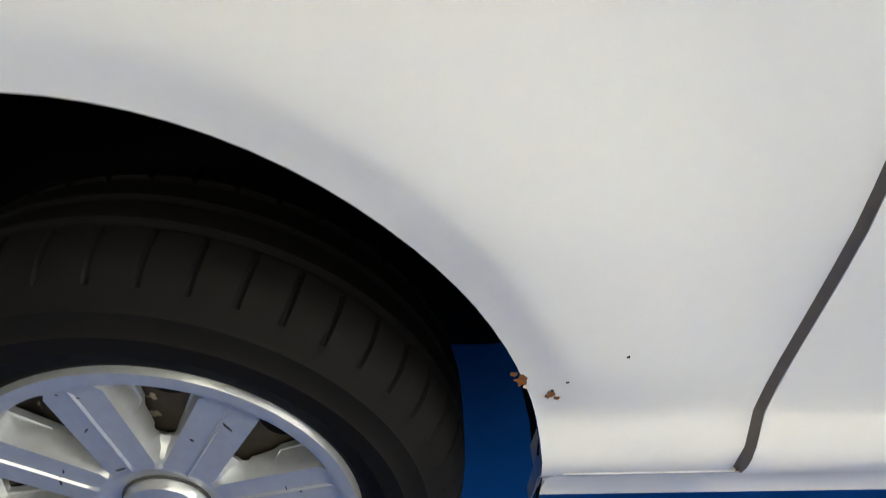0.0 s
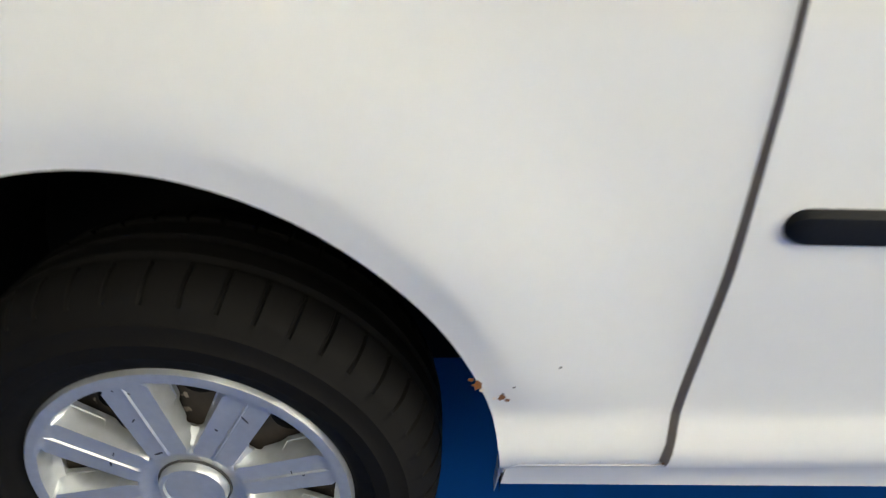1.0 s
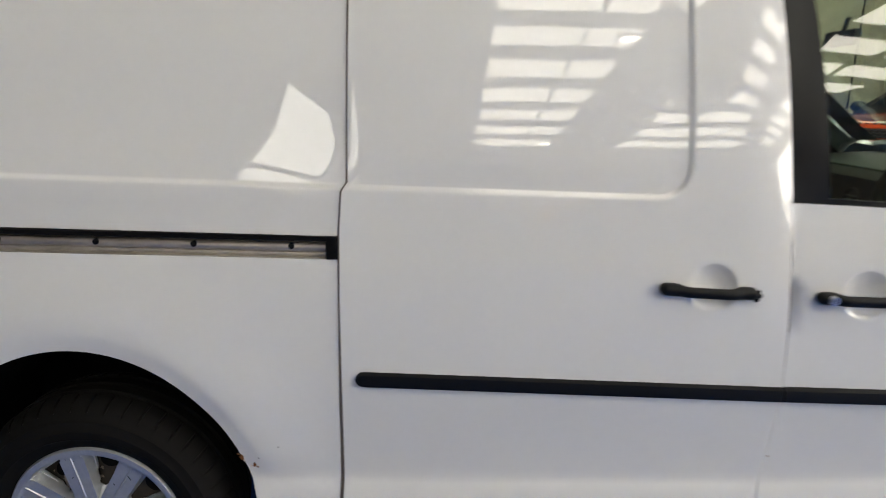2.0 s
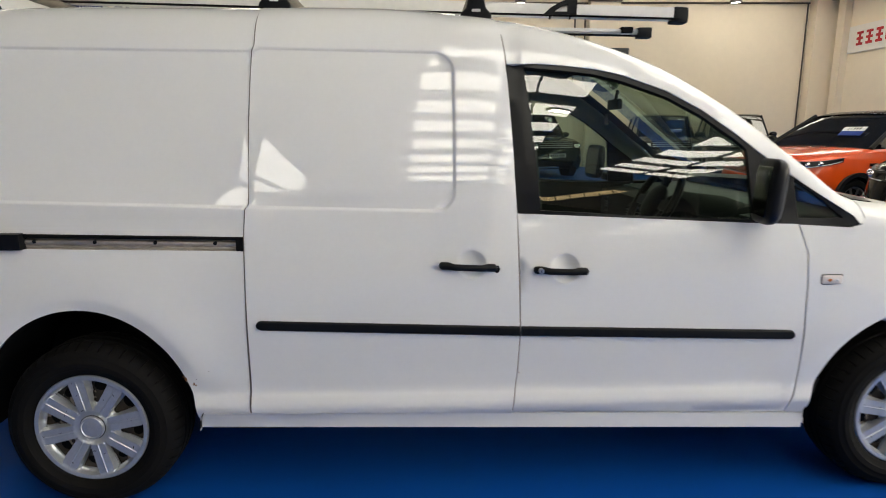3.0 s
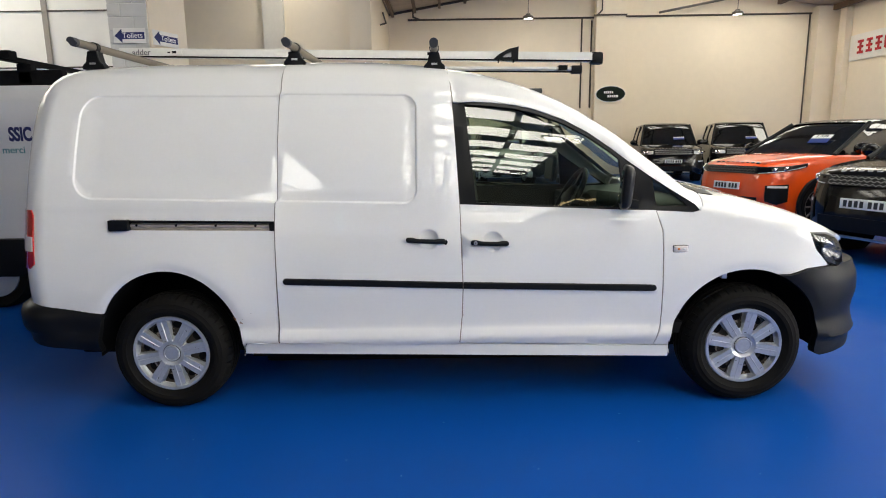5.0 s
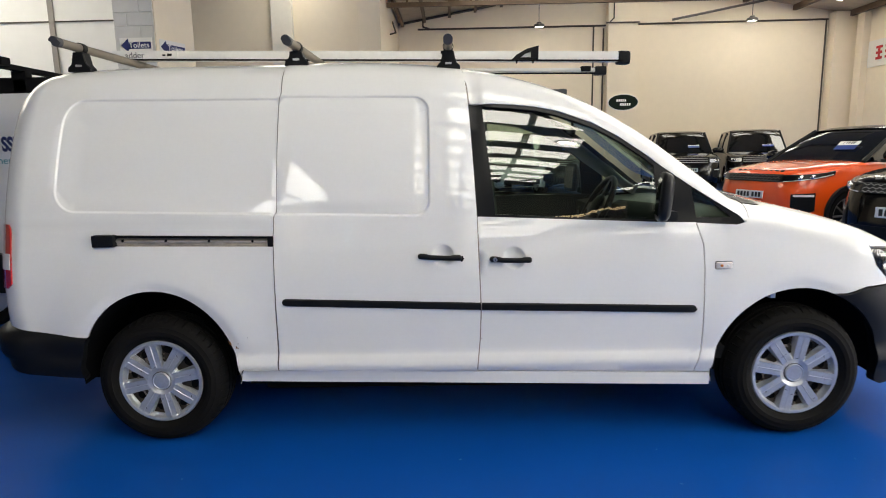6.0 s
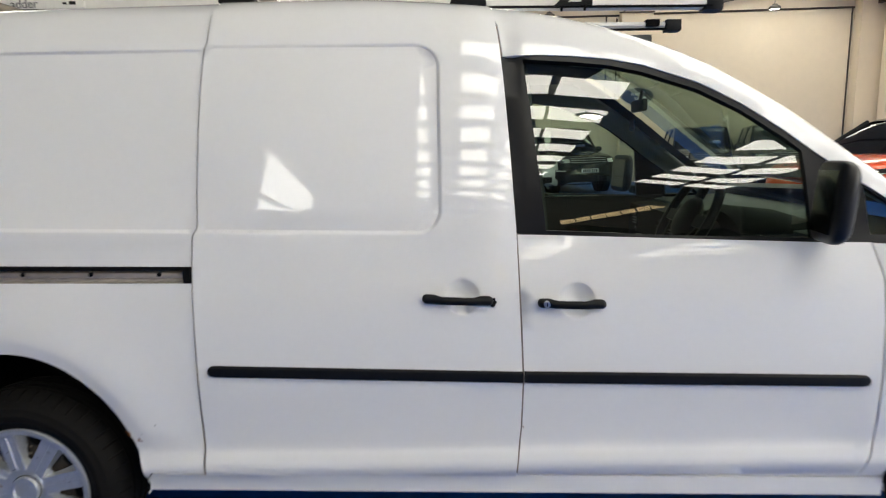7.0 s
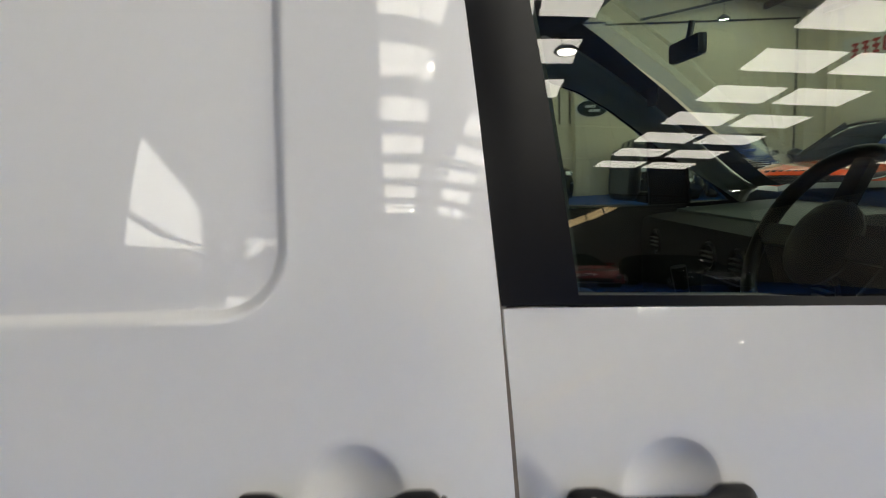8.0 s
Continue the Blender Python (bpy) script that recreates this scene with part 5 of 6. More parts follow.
fixed("beam_7", boxed(11.6, 12.0, -20, YB - 0.3, ZC - 0.30, ZC - 0.003), BEAMBROWN, "red-brown steel roof beam", "beam")


def high_bay(x, y, z):
    t = thing("high_bay_lamp", "round black high-bay ceiling lamp, switched on, several added for light", "lamp", "high-bay lamps", at=pose(x, y, z))
    bm = lathe([(0.0, 0.13), (0.08, 0.13), (0.10, 0.08), (0.18, 0.05), (0.20, 0.0), (0.185, -0.05), (0.16, -0.05)], 28)
    bmesh.ops.transform(bm, matrix=pose(0, 0, 0, 90, 0, 0), verts=bm.verts)
    link("housing", bm, STEEL, t)
    bm = bmesh.new()
    bmesh.ops.create_circle(bm, cap_ends=True, segments=28, radius=0.16, matrix=Matrix.Translation((0, 0, -0.035)))
    link("lamp_face", bm, LAMPFACE, t)
    link("hanger", rod(bmesh.new(), (0, 0, 0.1), (0, 0, (ZC if y < YB or x < XB else pitch(x)) - z - 0.003), 0.012, 8), STEEL, t)
    return t


high_bay(4.70, 20.3, 5.85)
# the first two are known lamps; most others are unseen, added for light
for x, y, z in ((12.45, 20.3, 5.9), (3.55, -5.1, 5.9), (3.55, -13.0, 5.9), (11.4, -9.0, 5.9), (11.4, -17.0, 5.9), (-6.0, 7.0, 5.4), (-8.6, 7.0, 5.4), (-11.2, 7.0, 5.4), (12.4, 14.5, 5.9), (4.7, 14.5, 5.9), (12.4, 8.0, 5.9), (-2.6, 12.2, 5.9)):
    t = high_bay(x, y, z)

# partition behind the camera with one tall window under a sloping head
DAYWIN = glow("tall_window_daylight", (1.0, 0.99, 0.97), 10.0)
part_wall = bmesh.new()
o = [(X0, 0), (-0.25, 0), (-0.25, ZC - 0.003), (X0, ZC - 0.003)]
w = [(-2.45, 3.25), (-1.15, 3.0), (-1.15, 4.2), (-2.45, 6.3)]
L = []
for y in (-8.0, -8.25):
    L.append(([part_wall.verts.new((a, y, b)) for a, b in o], [part_wall.verts.new((a, y, b)) for a, b in w]))
for (O, W), rev in zip(L, (False, True)):
    for i in range(4):
        j = (i + 1) % 4
        q = [O[i], O[j], W[j], W[i]]
        part_wall.faces.new(q[::-1] if rev else q)
for k in (0, 1):
    for i in range(4):
        j = (i + 1) % 4
        part_wall.faces.new((L[0][k][i], L[0][k][j], L[1][k][j], L[1][k][i]))
bmesh.ops.recalc_face_normals(part_wall, faces=part_wall.faces)
fixed("wall_partition", part_wall, mat("grey_partition_paint", (0.20, 0.19, 0.18), 0.8, scale=10, vary=0.05, big=0.4), "grey painted partition wall with a tall window", "wall")
bm = bmesh.new()
bm.faces.new([bm.verts.new((a, -8.15, b)) for a, b in w])
win1 = fixed("window_1", bm, DAYWIN, "bright tall window under a sloping head", "window")
bm = bmesh.new()
q = [(-2.44, 4.20), (-1.16, 3.05), (-1.16, 3.22), (-2.44, 4.42)]
a, b = [bm.verts.new((x, -8.10, z)) for x, z in q], [bm.verts.new((x, -8.14, z)) for x, z in q]
bm.faces.new(a)
bm.faces.new(b[::-1])
for i in range(4):
    bm.faces.new((a[i], b[i], b[(i + 1) % 4], a[(i + 1) % 4]))
link("window_bar", bm, STEEL, win1, smooth=False)

for nm, x0, x1, z0, z1, col, g in (("window_2", -1.65, -1.28, 1.95, 2.92, (1.0, 0.86, 0.66), 2.2), ("window_3", -0.55, -0.42, 1.85, 2.30, (0.70, 0.88, 1.0), 3.5)):
    pane = fixed(nm, boxed(x0, x1, -7.996, -7.985, z0, z1), glow(nm + "_glow", col, g), "small bright pane in the partition wall", "window")
    link("pane_frame", boxed(x0 - 0.03, x1 + 0.03, -7.999, -7.990, z0 - 0.03, z0), STEEL, pane, smooth=False)
# unseen glowing panes added to the front bay's side wall, lighting the van
strip = tagged(new("window_4"), "glowing panes added high on the side wall for light", "window", kind="structure")
EASTFILL = glow("side_fill_glow", (1.0, 0.985, 0.965), 20.0)
for i in range(6):
    y = -12.0 + 2.0 * i
    link("pane", boxed(X1 - 0.03, X1 - 0.012, y, y + 1.9, 2.2, 5.4), EASTFILL, strip, smooth=False)
    link("mullion", boxed(X1 - 0.06, X1 - 0.004, y + 1.9, y + 2.0, 2.2, 5.4), STEEL, strip, smooth=False)
link("window_sill", boxed(X1 - 0.10, X1 - 0.004, -12.0, 0.0, 2.12, 2.2), STEEL, strip, smooth=False)

# sloping glowing strip added on the end wall for its reflection in the glass
slope_strip = tagged(new("window_5"), "warm glowing sloping strip with bars on the end wall", "window", kind="structure")
WARMSTRIP = glow("end_strip_light", (1.0, 0.72, 0.36), 4.5)
for i in range(7):
    x0, x1 = 5.4 + 0.75 * i, 6.08 + 0.75 * i
    for nm, a, b, m, y0, y1 in (("pane", x0, x1, WARMSTRIP, Y0 + 0.012, Y0 + 0.03), ("mullion", x1, x1 + 0.07, STEEL, Y0 + 0.004, Y0 + 0.06)):
        bm = boxed(a, b, y0, y1, 0, 0.62)
        for v in bm.verts:
            v.co.z += 2.0 + 0.86 * (v.co.x - 5.4) - 0.1
        link(nm, bm, m, slope_strip, smooth=False)

# pale flecks and scrapes in the floor paint
rnd = random.Random(11)
bm = bmesh.new()
for i in range(90):
    x, y, r = rnd.uniform(-2.5, 6.0), rnd.uniform(-2.6, -0.1), rnd.uniform(0.0012, 0.0035)
    k = rnd.uniform(1, 2.5)
    a0 = rnd.uniform(0, 6.28)
    ring = []
    for j in range(6):
        a = j * math.pi / 3
        px, py = r * k * math.cos(a) * rnd.uniform(0.7, 1.2), r * 0.8 * math.sin(a) * rnd.uniform(0.7, 1.2)
        ring.append(bm.verts.new((x + px * math.cos(a0) - py * math.sin(a0), y + px * math.sin(a0) + py * math.cos(a0), 0.0015)))
    bm.faces.new(ring)
tagged(link("floor_flecks", bm, mat("pale_blue_scuff", (0.10, 0.22, 0.46), 0.7, scale=60, vary=0.3)), "pale dust flecks and scuffs on the blue floor", "floor marks", kind="stuff")

# ---- parked cars ----
GREYMETAL = mat("dark_grey_metal", (0.22, 0.22, 0.22), 0.4, metal=0.5)
PALELAMP = mat("clear_white_lamp", (0.80, 0.80, 0.78), 0.2, coat=0.5)
ORANGE = mat("orange_car_paint", (0.80, 0.078, 0.004), 0.4, coat=1.0, scale=300, vary=0.04)
BLACKCAR = mat("black_car_paint", (0.003, 0.003, 0.0035), 0.1, scale=300, vary=0.1, spec=0.45)
GREENBLACK = mat("dark_green_car_paint", (0.006, 0.011, 0.010), 0.1, scale=300, vary=0.1, spec=0.3)
WHITECAR = mat("white_car_paint", (0.72, 0.73, 0.72), 0.3, coat=1.0, scale=200, vary=0.02)
DARKGLASS = mat("dark_car_glass", (0.006, 0.007, 0.008), 0.05, vary=0.02, spec=1.0)
PLATE = mat("white_number_plate", (0.78, 0.78, 0.76), 0.35)
PLATEINK = mat("plate_ink", (0.015, 0.015, 0.016), 0.5)
PRICEBLUE = mat("blue_price_card", (0.02, 0.05, 0.25), 0.5)


def suv(name, label, paint, L, W, H, at, roof=None, group="", tall=False, priced=False):
    """A parked SUV: nose at the origin, pointing to -y."""
    t = thing(name, label, "car", group, at=at)
    w2 = W / 2
    hood0 = 1.05 if not tall else 1.10
    belt = hood0 + 0.06
    width = curve_fn(*(((0.0, 0.50), (0.03, 0.60), (0.10, 0.73), (0.25, 0.86), (0.48, 0.955), (0.8, 0.995), (1.2, 1.0)) if not tall else ((0.0, 0.62), (0.04, 0.76), (0.14, 0.88), (0.35, 0.96), (0.7, 0.99), (1.2, 1.0))), (L - 0.8, 1.0), (L - 0.3, 0.96), (L - 0.05, 0.86), (L, 0.74))
    deck = curve_fn((0.0, hood0 - 0.12), (0.03, hood0 - 0.085), (0.12, hood0 - 0.055), (0.45, hood0 - 0.01), (1.25, belt), (L - 0.4, belt + 0.02), (L - 0.1, belt - 0.06), (L, belt - 0.2))
    low = curve_fn((0.0, 0.34), (0.12, 0.24), (0.6, 0.22), (L - 0.5, 0.24), (L, 0.42))
    wy = (0.84, L - 0.84)
    ra = 0.40
    ys = sorted({round(v, 4) for v in list(np.linspace(0, 0.3, 8)) + list(np.linspace(0.3, L - 0.3, 64)) + list(np.linspace(L - 0.3, L, 7))})
    bm = bmesh.new()
    rows = []
    for y in ys:
        w, d, lo = w2 * width(y), deck(y), low(y)
        sec = [(w * 0.92, lo), (w * 0.985, lo + 0.06), (w * 0.995, 0.40), (w * 0.99, 0.50), (w, 0.60), (w, 0.68), (w * 0.995, 0.76), (w * 0.985, max(0.80, d - 0.12) if d > 0.9 else d - 0.05), (w * 0.955, d - 0.035), (w * 0.90, d - 0.005), (w * 0.6, d + 0.018), (w * 0.3, d + 0.026), (0, d + 0.028)]
        sec = [(a, max(b, lo) if i < 8 else b) for i, (a, b) in enumerate(sec)]
        sec = [(a, min(b, d - 0.002 * (12 - i)) if i < 9 else b) for i, (a, b) in enumerate(sec)]
        rows.append([bm.verts.new((-a, y, b)) for a, b in sec] + [bm.verts.new((a, y, b)) for a, b in sec[-2::-1]])
    n = len(rows[0])
    for a, b in zip(rows, rows[1:]):
        for j in range(n - 1):
            c = (a[j].co + b[j + 1].co) / 2
            if any(math.hypot(c.y - q, c.z - 0.36) < ra and c.z < 0.9 for q in wy) and abs(c.x) > w2 * 0.80:
                continue
            bm.faces.new((a[j], b[j], b[j + 1], a[j + 1]))
    bm.faces.new(rows[0])
    bm.faces.new(rows[-1][::-1])
    bmesh.ops.recalc_face_normals(bm, faces=bm.faces)
    for v in bm.verts:
        if v.is_boundary and v.co.z > 0.22:
            for q in wy:
                r = math.hypot(v.co.y - q, v.co.z - 0.36)
                if 0.2 < r < 0.56:
                    v.co.y, v.co.z = q + (v.co.y - q) * ra / r, 0.36 + (v.co.z - 0.36) * ra / r
    link("body", bm, paint, t)


    def nose(sg, q):
        """A place on the plan outline, q metres round from the middle of the nose, and its way out."""
        sd = sg * (1 if q >= 0 else -1)
        a, flat = abs(q), w2 * width(0)
        if a <= flat:
            return sd * a, 0.0, 0.0, -1.0
        y, run = 0.0, flat
        while run < a and y < 1.6:
            y2 = y + 0.008
            run += math.hypot(w2 * (width(y2) - width(y)), 0.008)
            y = y2
        dx, dy = w2 * (width(y + 0.004) - width(max(0, y - 0.004))), 0.008
        l = math.hypot(dx, dy)
        return sd * w2 * width(y), y, sd * dy / l, -dx / l

    def patch(sg, q0, q1, lo_z, hi_z, off, n):
        """A raised plate that follows the nose between two heights."""
        bm = bmesh.new()
        rows = []
        for i in range(n + 1):
            f = i / n
            x, y, nx, ny = nose(sg, q0 + (q1 - q0) * f)
            zs = (lo_z(f), (lo_z(f) + hi_z(f)) / 2, hi_z(f))
            rows.append([bm.verts.new((x - nx * 0.04, y - ny * 0.04, zs[0]))] + [bm.verts.new((x + nx * off, y + ny * off, z)) for z in zs] + [bm.verts.new((x - nx * 0.04, y - ny * 0.04, zs[2]))])
        for a, b in zip(rows, rows[1:]):
            for j in range(4):
                bm.faces.new((a[j], b[j], b[j + 1], a[j + 1]))
        bm.faces.new(rows[0])
        bm.faces.new(rows[-1][::-1])
        bmesh.ops.recalc_face_normals(bm, faces=bm.faces)
        return bm

    mesh_metal = GREYMETAL if not roof else STEEL
    # glasshouse
    wb, wt = (1.12, 1.98) if not tall else (1.22, 1.80)
    rt = curve_fn((wb, belt - 0.02), ((wb + wt) / 2, (belt + H) / 2 - 0.01), (wt, H - 0.05), (wt + 0.35, H), (L * 0.62, H - 0.01), (L - 0.75, H - (0.10 if not tall else 0.04)), (L - 0.30, H - (0.28 if not tall else 0.12)), (L - 0.12, belt))
    bm = bmesh.new()
    rows = []
    yy = list(np.linspace(wb, wt, 9)) + list(np.linspace(wt, L - 0.75, 14))[1:] + list(np.linspace(L - 0.75, L - 0.12, 7))[1:]
    for y in yy:
        z = rt(y)
        w = w2 * min(1.0, width(y))
        f = max(0.0, (z - belt) / (H - belt))
        wtop = w * (0.90 - 0.17 * f)
        sec = [(w * 0.90, belt - 0.05), (w * 0.895, belt), ((w * 0.895 + wtop) / 2 + 0.01 * f, (belt + z) / 2), (wtop, z - 0.03 * f), (wtop * 0.94, z), (wtop * 0.5, z + 0.018), (0, z + 0.024)]
        rows.append([bm.verts.new((-a, y, max(b, belt - 0.05))) for a, b in sec] + [bm.verts.new((a, y, max(b, belt - 0.05))) for a, b in sec[-2::-1]])
    n = len(rows[0])
    for a, b in zip(rows, rows[1:]):
        for j in range(n - 1):
            bm.faces.new((a[j], b[j], b[j + 1], a[j + 1]))
    bmesh.ops.recalc_face_normals(bm, faces=bm.faces)
    house = link("glasshouse", bm, DARKGLASS, t, "dark tinted windows")
    # roof skin, pillars
    top_z = lambda y: rt(y)
    bm = bmesh.new()
    ry = [y for y in yy if y >= wt - 0.01 and y <= L - 0.55]
    rows = []
    for y in ry:
        z, w = rt(y), w2 * 0.73
        rows.append([bm.verts.new((a * w, y, z + dz)) for a, dz in ((-1.015, -0.05), (-1.0, 0.004), (-0.9, 0.022), (-0.5, 0.034), (0, 0.04), (0.5, 0.034), (0.9, 0.022), (1.0, 0.004), (1.015, -0.05))])
    for a, b in zip(rows, rows[1:]):
        for j in range(8):
            bm.faces.new((a[j], b[j], b[j + 1], a[j + 1]))
    link("roof", bm, roof or paint, t)
    for sg in (-1, 1):
        bm = rod(bmesh.new(), (sg * w2 * 0.885, wb + 0.02, belt), (sg * w2 * 0.735, wt, H - 0.03), 0.03, 8)
        link("front_pillar", bm, BLACK, t)
        for q in (L * 0.56, L * 0.80):
            link("door_pillar", rod(bmesh.new(), (sg * w2 * 0.90, q, belt), (sg * w2 * 0.745, q - 0.06, rt(q) - 0.04), 0.03, 6), TRIM, t)
        # mirror
        bm = bmesh.new()
        bmesh.ops.create_uvsphere(bm, u_segments=16, v_segments=10, radius=1, matrix=Matrix.Translation((sg * (w2 + 0.08), wb + 0.32, belt + 0.09)) @ Matrix.Diagonal((0.125, 0.07, 0.085, 1)))
        m_ = link("wing_mirror", bm, roof or paint, t)
        link("mirror_stalk", boxed(sg * (w2 + 0.0) - 0.06, sg * (w2 + 0.0) + 0.06, wb + 0.29, wb + 0.35, belt - 0.01, belt + 0.04, 0.01), TRIM, m_)
        # headlight wraps round the corner
        z0 = hood0 - (0.15 if not tall else 0.16)
        hh = 0.105 if not tall else 0.13
        q0, q1 = (w2 * 0.50, w2 * 1.26) if not tall else (w2 * 0.60, w2 * 1.12)
        rise = 0.07 if not tall else 0.02
        lo_ = lambda f: z0 - hh / 2 + rise * f * f + (0.03 * f if not tall else 0)
        hi_ = lambda f: z0 + hh / 2 + rise * f * f - (0.02 * f if not tall else 0)
        hl = link("headlight", patch(sg, q0, q1, lo_, hi_, 0.004, 10), TRIM, t)
        link("lamp_lens", patch(sg, q0 + 0.01, q0 + 0.20, lambda f: lo_(f * 0.3) + 0.012, lambda f: hi_(f * 0.3) - 0.018, 0.009, 5), PALELAMP if tall else DARKGLASS, hl)
        link("light_line", patch(sg, q0 + 0.03, q1 - 0.03, lambda f: lo_(f) + 0.004, lambda f: lo_(f) + 0.014, 0.009, 8), PALELAMP, hl)
        for f in (0.36, 0.56):
            x, y, nx, ny = nose(sg, q0 + (q1 - q0) * f)
            bm = bmesh.new()
            bmesh.ops.create_uvsphere(bm, u_segments=14, v_segments=8, radius=hh * 0.34, matrix=Matrix.Translation((x, y, (lo_(f) + hi_(f)) / 2)))
            link("projector", bm, CHROME, hl)
        # corner vent with a light line on top
        vent = link("corner_vent", patch(sg, w2 * 0.70, w2 * 1.02, lambda f: 0.40 + 0.10 * abs(f - 0.5), lambda f: 0.68 + 0.02 * f, 0.010, 8), BLACK, t)
        link("vent_light", patch(sg, w2 * 0.72, w2 * 1.0, lambda f: 0.645, lambda f: 0.675, 0.014, 5), PALELAMP, vent)
        link("door_sill", boxed(sg * w2 * 0.97 - 0.03, sg * w2 * 0.97 + 0.03, 1.30, L - 1.30, 0.24, 0.36, 0.015), BLACK, t)
        link("door_grip", boxed(sg * (w2 + 0.005) - 0.012, sg * (w2 + 0.005) + 0.012, L * 0.44, L * 0.44 + 0.2, 0.88, 0.91, 0.006), paint, t)
        for q in wy:
            wh = new("wheel")
            wh.parent = t
            wh.matrix_basis = pose(sg * (w2 - 0.03), q, 0.36, 0, 0, 90 * sg)
            link("tyre", lathe([(0.25, 0.02), (0.27, 0.0), (0.33, 0.0), (0.355, 0.03), (0.36, 0.1), (0.355, 0.2), (0.25, 0.22)], 40), RUBBER, wh)
            bm = lathe([(0.255, 0.015), (0.24, 0.02), (0.235, 0.05), (0.23, 0.08)], 40)
            for i in range(10):
                a = 2 * math.pi * i / 10
                rod(bm, (0.04 * math.cos(a), 0.02, 0.04 * math.sin(a)), (0.24 * math.cos(a), 0.02, 0.24 * math.sin(a)), 0.014, 6)
            link("alloy_rim", bm, STEEL if roof else SILVER if not tall else ALU, wh)
            link("rim_back", lathe([(0.0, 0.09), (0.24, 0.09)], 24), DARK, wh)
            link("arch_liner", lathe([(ra, 0.035), (ra - 0.012, 0.10), (ra, 0.25), (0.0, 0.26)], 36), DARK, wh)
    # front face
    gz = hood0 - (0.15 if not tall else 0.15)
    gw = w2 * (0.50 if not tall else 0.58)
    gh = 0.055 if not tall else 0.10
    grille = link("grille", patch(1, -gw, gw, lambda f: gz - gh, lambda f: gz + gh, 0.006, 14), TRIM, t, "black mesh grille")
    if tall:
        for i in range(3):
            z = gz - 0.06 + 0.06 * i
            link("grille_bar", patch(1, -gw + 0.02, gw - 0.02, lambda f: z - 0.011, lambda f: z + 0.011, 0.016, 10), ALU, grille)
    else:
        bm = bmesh.new()
        for r_ in range(3):
            z = gz - gh + 0.02 + r_ * 0.036
            n_ = 26
            for i in range(n_):
                xa, xb = -gw + 2 * gw * i / n_, -gw + 2 * gw * (i + 1) / n_
                za, zb = (z - 0.010, z + 0.010) if (i + r_) % 2 else (z + 0.010, z - 0.010)
                pa, pb = nose(1, xa), nose(1, xb)
                rod(bm, (pa[0], pa[1] - 0.012, za), (pb[0], pb[1] - 0.012, zb), 0.0045, 5)
        link("grille_mesh", bm, mesh_metal, grille)
    link("bumper_intake", patch(1, -w2 * 0.56, w2 * 0.56, lambda f: 0.34, lambda f: 0.50, 0.008, 12), BLACK, t)
    link("lower_lip", patch(1, -w2 * 0.70, w2 * 0.70, lambda f: 0.262, lambda f: 0.285, 0.020, 12), ALU if not tall else BLACK, t)
    for sg in (-1, 1):
        for q in wy:
            bm = bmesh.new()
            aa = np.linspace(-0.35, math.pi + 0.35, 25)
            A = [[bm.verts.new((sg * (w2 + o), q + r * math.cos(u_), 0.36 + r * math.sin(u_))) for u_ in aa] for r, o in ((ra - 0.01, -0.05), (ra - 0.01, 0.008), (ra + 0.045, 0.008), (ra + 0.05, -0.03))]
            for c, d in zip(A, A[1:]):
                for i in range(24):
                    bm.faces.new((c[i], c[i + 1], d[i + 1], d[i]))
            bmesh.ops.recalc_face_normals(bm, faces=bm.faces)
            link("arch_cladding", bm, BLACK if roof else paint, t)
    pl = link("number_plate", boxed(-0.26, 0.26, -0.036, -0.02, 0.60, 0.711, 0.004), PLATE, t, "white number plate")
    for i in range(7):
        x = -0.20 + 0.062 * i + (0.03 if i > 3 else 0)
        link("plate_bar", boxed(x - 0.02, x + 0.02, -0.038, -0.034, 0.62, 0.69), PLATEINK, pl, smooth=False)
    for i in range(9):
        x = -0.40 + 0.1 * i
        link("bonnet_letter", boxed(x - 0.025, x + 0.025, 0.05, 0.075, deck(0.06) + 0.010, deck(0.06) + 0.034, 0.002), ALU if not roof else TRIM, t)
    # price card behind the windscreen
    zc = belt + 0.24
    yc = wb + (wt - wb) * 0.50
    card = link("price_card", boxed(-0.17, 0.17, -0.002, 0.002, -0.10, 0.06), PRICEBLUE, t, "blue and white price card in the windscreen")
    card.matrix_basis = pose(w2 * 0.35, yc - 0.10, zc, -52, 0, 0)
    link("card_top", boxed(-0.17, 0.17, -0.006, -0.003, 0.0, 0.09), SIGNWHITE, card)
    if priced:
        lettering("price_text", "11999", 0.085, pose(0, -0.0075, 0.045, 90, 0, 0), PLATEINK, card, depth=0.001)
    else:
        for i in range(5):
            link("price_bar", boxed(-0.14 + 0.06 * i, -0.10 + 0.06 * i, -0.009, -0.006, 0.015, 0.075), PLATEINK, card)
    if roof:
        for sg in (-1, 1):
            link("wing_vent", boxed(sg * w2 * 1.0 - 0.012, sg * w2 * 1.0 + 0.012, 1.02, 1.44, 0.885, 0.925, 0.006), BLACK, t, "black vent slot in the wing")
    # the nose leans back above the plate and tucks under below the bumper
    bent = set()
    for ob in t.children_recursive:
        if ob.type != "MESH" or ob.matrix_basis != Matrix.Identity(4) or ob.name.startswith(("card", "price")) or ob.parent.name.startswith(("wheel", "price")) or ob.data in bent:
            continue
        bent.add(ob.data)
        for v in ob.data.vertices:
            if v.co.y < 0.9:
                f = 1 - ridge(v.co.y, 0.9)
                v.co.y += f * (0.75 * max(0.0, v.co.z - 0.62) ** 2 + 0.7 * max(0.0, 0.52 - v.co.z) ** 2)
        ob.data.update()
    return t


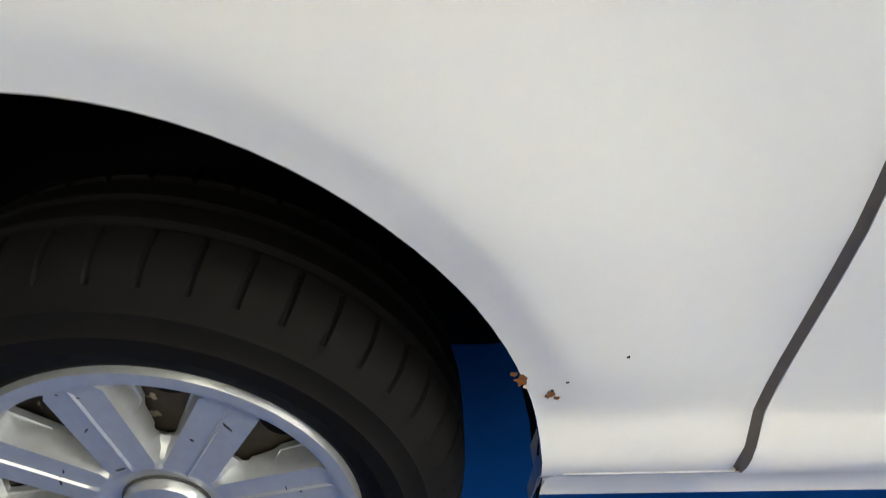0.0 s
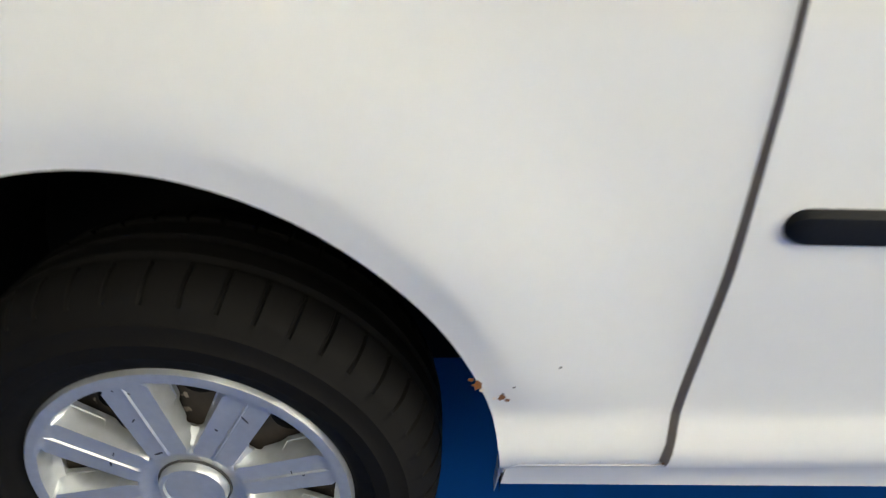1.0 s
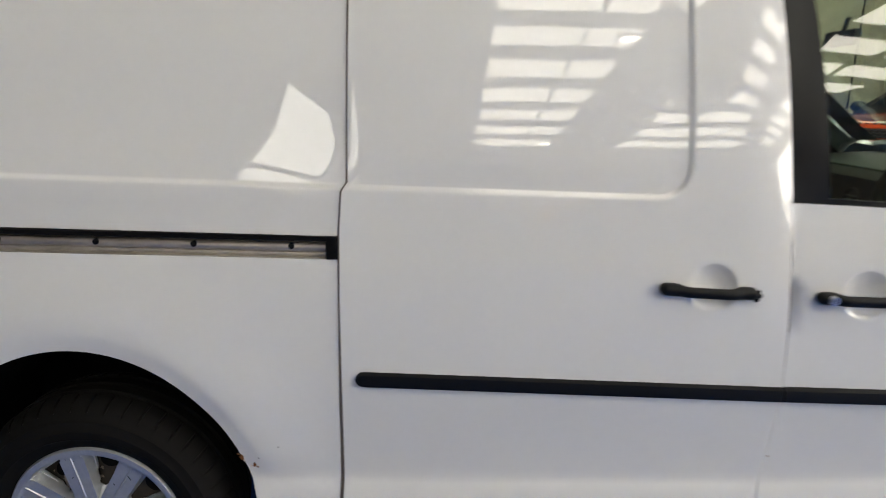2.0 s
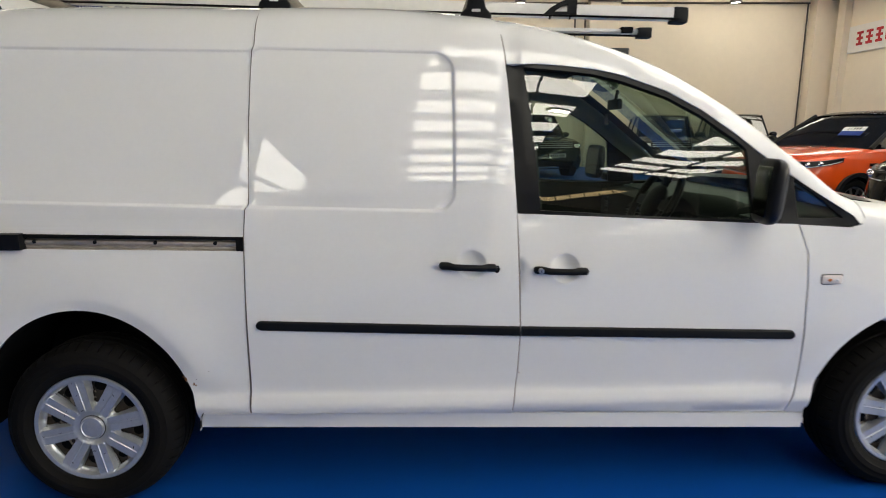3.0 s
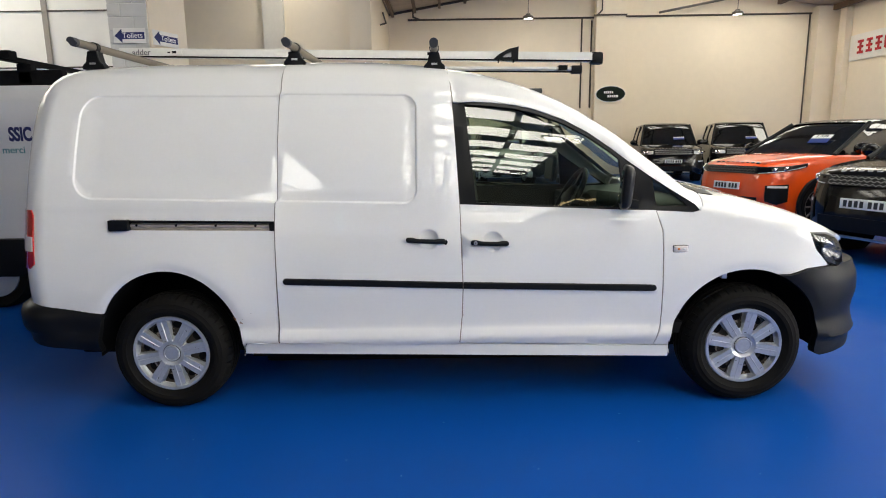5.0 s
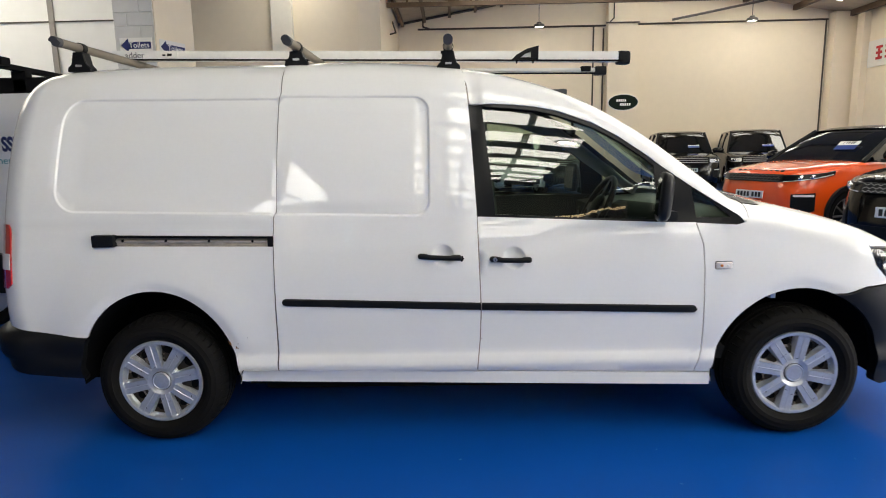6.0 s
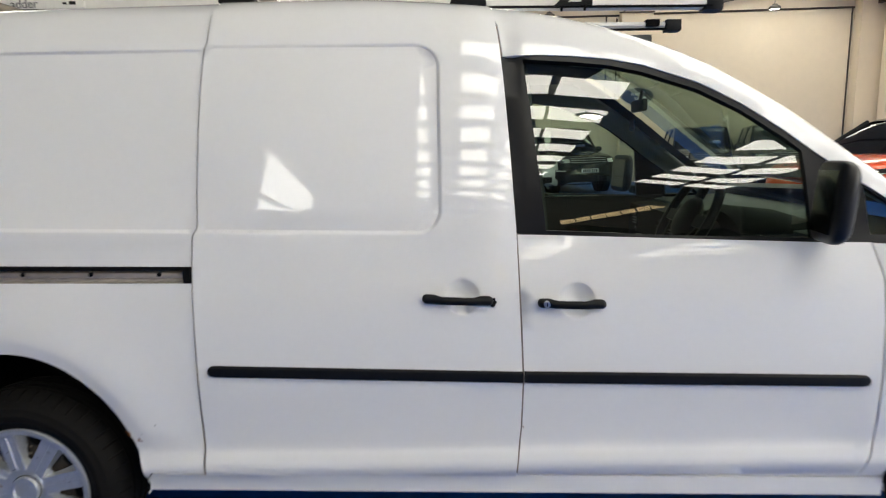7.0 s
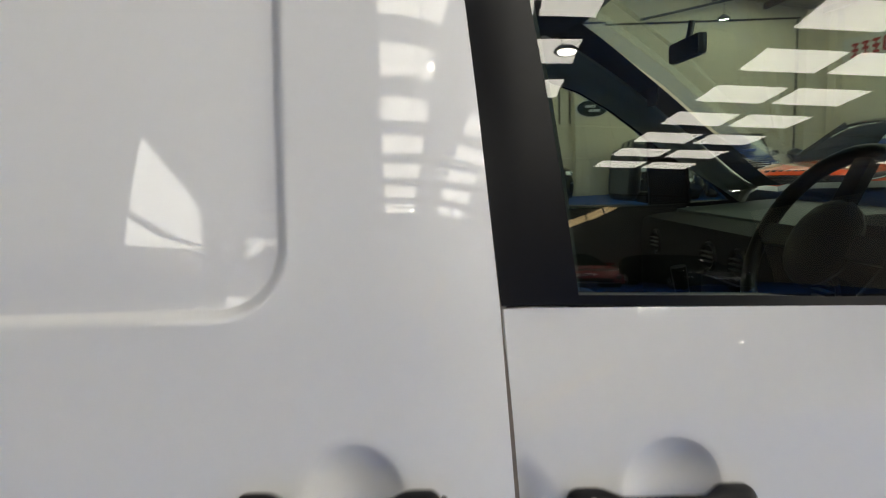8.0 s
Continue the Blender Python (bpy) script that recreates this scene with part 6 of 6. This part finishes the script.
suv("orange_suv", "bright orange compact SUV with black roof, price card inside", ORANGE, 4.37, 1.90, 1.62, pose(5.93, 6.45, 0, 0, 0, -72), roof=BLACKCAR, priced=True)
suv("black_compact_suv", "glossy black compact SUV parked beside the orange one", BLACKCAR, 4.37, 1.90, 1.64, pose(5.98, 3.42, 0.0, 0, 0, -71))
row = "parked cars along the wall"
suv("black_suv", "large black SUV parked nose out by the wall", BLACKCAR, 4.97, 2.0, 1.86, pose(8.80, 16.2, 0, 0, 0, -12), group=row, tall=True)
suv("black_suv", "large black SUV parked nose out by the wall", BLACKCAR, 4.97, 2.0, 1.88, pose(11.15, 16.3, 0, 0, 0, -17), group=row, tall=True)
suv("dark_green_suv", "dark green-black SUV parked nose out", GREENBLACK, 4.83, 1.92, 1.89, pose(5.15, 15.6, 0, 0, 0, 14), group=row, tall=True)
suv("white_suv", "white SUV parked nose out by the wall", WHITECAR, 4.4, 1.85, 1.70, pose(3.52, 15.4, 0, 0, 0, 2), group=row)

# second van at the far left edge
van2 = thing("panel_van", "white panel van with dark roof bars and lettering", "van")
SIDEGREY = mat("white_fleet_paint", (0.74, 0.74, 0.75), 0.4, coat=0.8, vary=0.02)
bm = boxed(-6.2, -1.65, 2.1, 3.85, 0.42, 1.90)
bmesh.ops.bevel(bm, geom=list(bm.edges), offset=0.12, segments=4, affect="EDGES")
link("body", bm, SIDEGREY, van2)
link("bumper", boxed(-6.15, -1.58, 2.05, 3.9, 0.28, 0.62, 0.06), BLACK, van2)
link("rear_lamp", boxed(-1.71, -1.625, 2.12, 2.30, 0.70, 1.10, 0.02), REDLENS, van2)
for x in (-5.4, -2.45):
    for y, m in ((2.08, 1), (3.87, -1)):
        wh = new("wheel")
        wh.parent = van2
        wh.matrix_basis = Matrix.Translation((x, y, 0.31)) @ Matrix.Diagonal((1, m, 1, 1))
        link("tyre", lathe([(0.2, 0.02), (0.22, -0.01), (0.28, -0.01), (0.305, 0.03), (0.31, 0.1), (0.30, 0.18), (0.2, 0.2)], 40), RUBBER, wh)
        link("wheel_trim", lathe([(0.202, 0.0), (0.1, 0.01), (0.0, 0.015)], 32), SILVER, wh)
for x in (-4.6, -2.08):
    bar = link("roof_bar", boxed(x - 0.03, x + 0.05, 1.95, 3.95, 2.075, 2.115, 0.01), DARK, van2)
    link("bar_knob", boxed(x + 0.02, x + 0.10, 1.95, 2.05, 2.085, 2.15, 0.02), DARK, bar)
    link("bar_foot", boxed(x - 0.06, x + 0.06, 2.25, 2.33, 1.89, 2.08, 0.01), DARK, bar)
link("roof_rail", boxed(-5.9, -1.76, 2.25, 2.33, 1.90, 2.03, 0.02), DARK, van2)
lettering("side_lettering", "SSIC", 0.155, pose(-2.08, 2.0985, 1.49, 90, 0, 0) @ Matrix.Diagonal((0.66, 1, 1, 1)), LETTER_DARK, van2, "bold dark blue lettering", bold=0.006)
lettering("side_lettering", "merci", 0.085, pose(-2.15, 2.0985, 1.365, 90, 0, 0), LETTER_TEAL, van2, "teal lettering")

# cars standing behind the camera's way, seen in the glass
behind = "cars along the end wall"
for kind_, x, turn in ((("black_suv", BLACKCAR), 2.0, 172), (("red_suv", mat("dark_red_car_paint", (0.22, 0.012, 0.014), 0.3, coat=1.0)), 5.2, 178), (("green_suv", GREENBLACK), 8.4, 176)):
    suv(kind_[0], "dark parked SUV facing the van", kind_[1], 4.6, 1.92, 1.75, pose(x, -13.5, 0, 0, 0, turn), group=behind)


# ---- blocks of the column ----
block_shapes = {}


def block(x0, x1, y0, y1, z0, z1):
    key = (round(x1 - x0, 3), round(y1 - y0, 3), round(z1 - z0, 3))
    if key not in block_shapes:
        w, d, h = key
        bm = boxed(-w / 2, w / 2, -d / 2, d / 2, -h / 2, h / 2)
        bmesh.ops.bevel(bm, geom=list(bm.edges), offset=0.005, segments=1, affect="EDGES")
        me = bpy.data.meshes.new("block")
        bm.to_mesh(me)
        bm.free()
        me.materials.append(BLOCKWORK)
        block_shapes[key] = me
    ob = new("block", block_shapes[key])
    ob.parent = block_column
    ob.matrix_basis = Matrix.Translation(((x0 + x1) / 2, (y0 + y1) / 2, (z0 + z1) / 2))


for course in range(28):
    z0, z1 = 0.225 * course + 0.005, 0.225 * course + 0.220
    cut = -4.36 + (0.45 if course % 2 else 0.225)
    for x0, x1 in ((-4.36, cut - 0.005), (cut + 0.005, -3.68)):
        block(x0, x1, 8.0, 8.10, z0, z1)
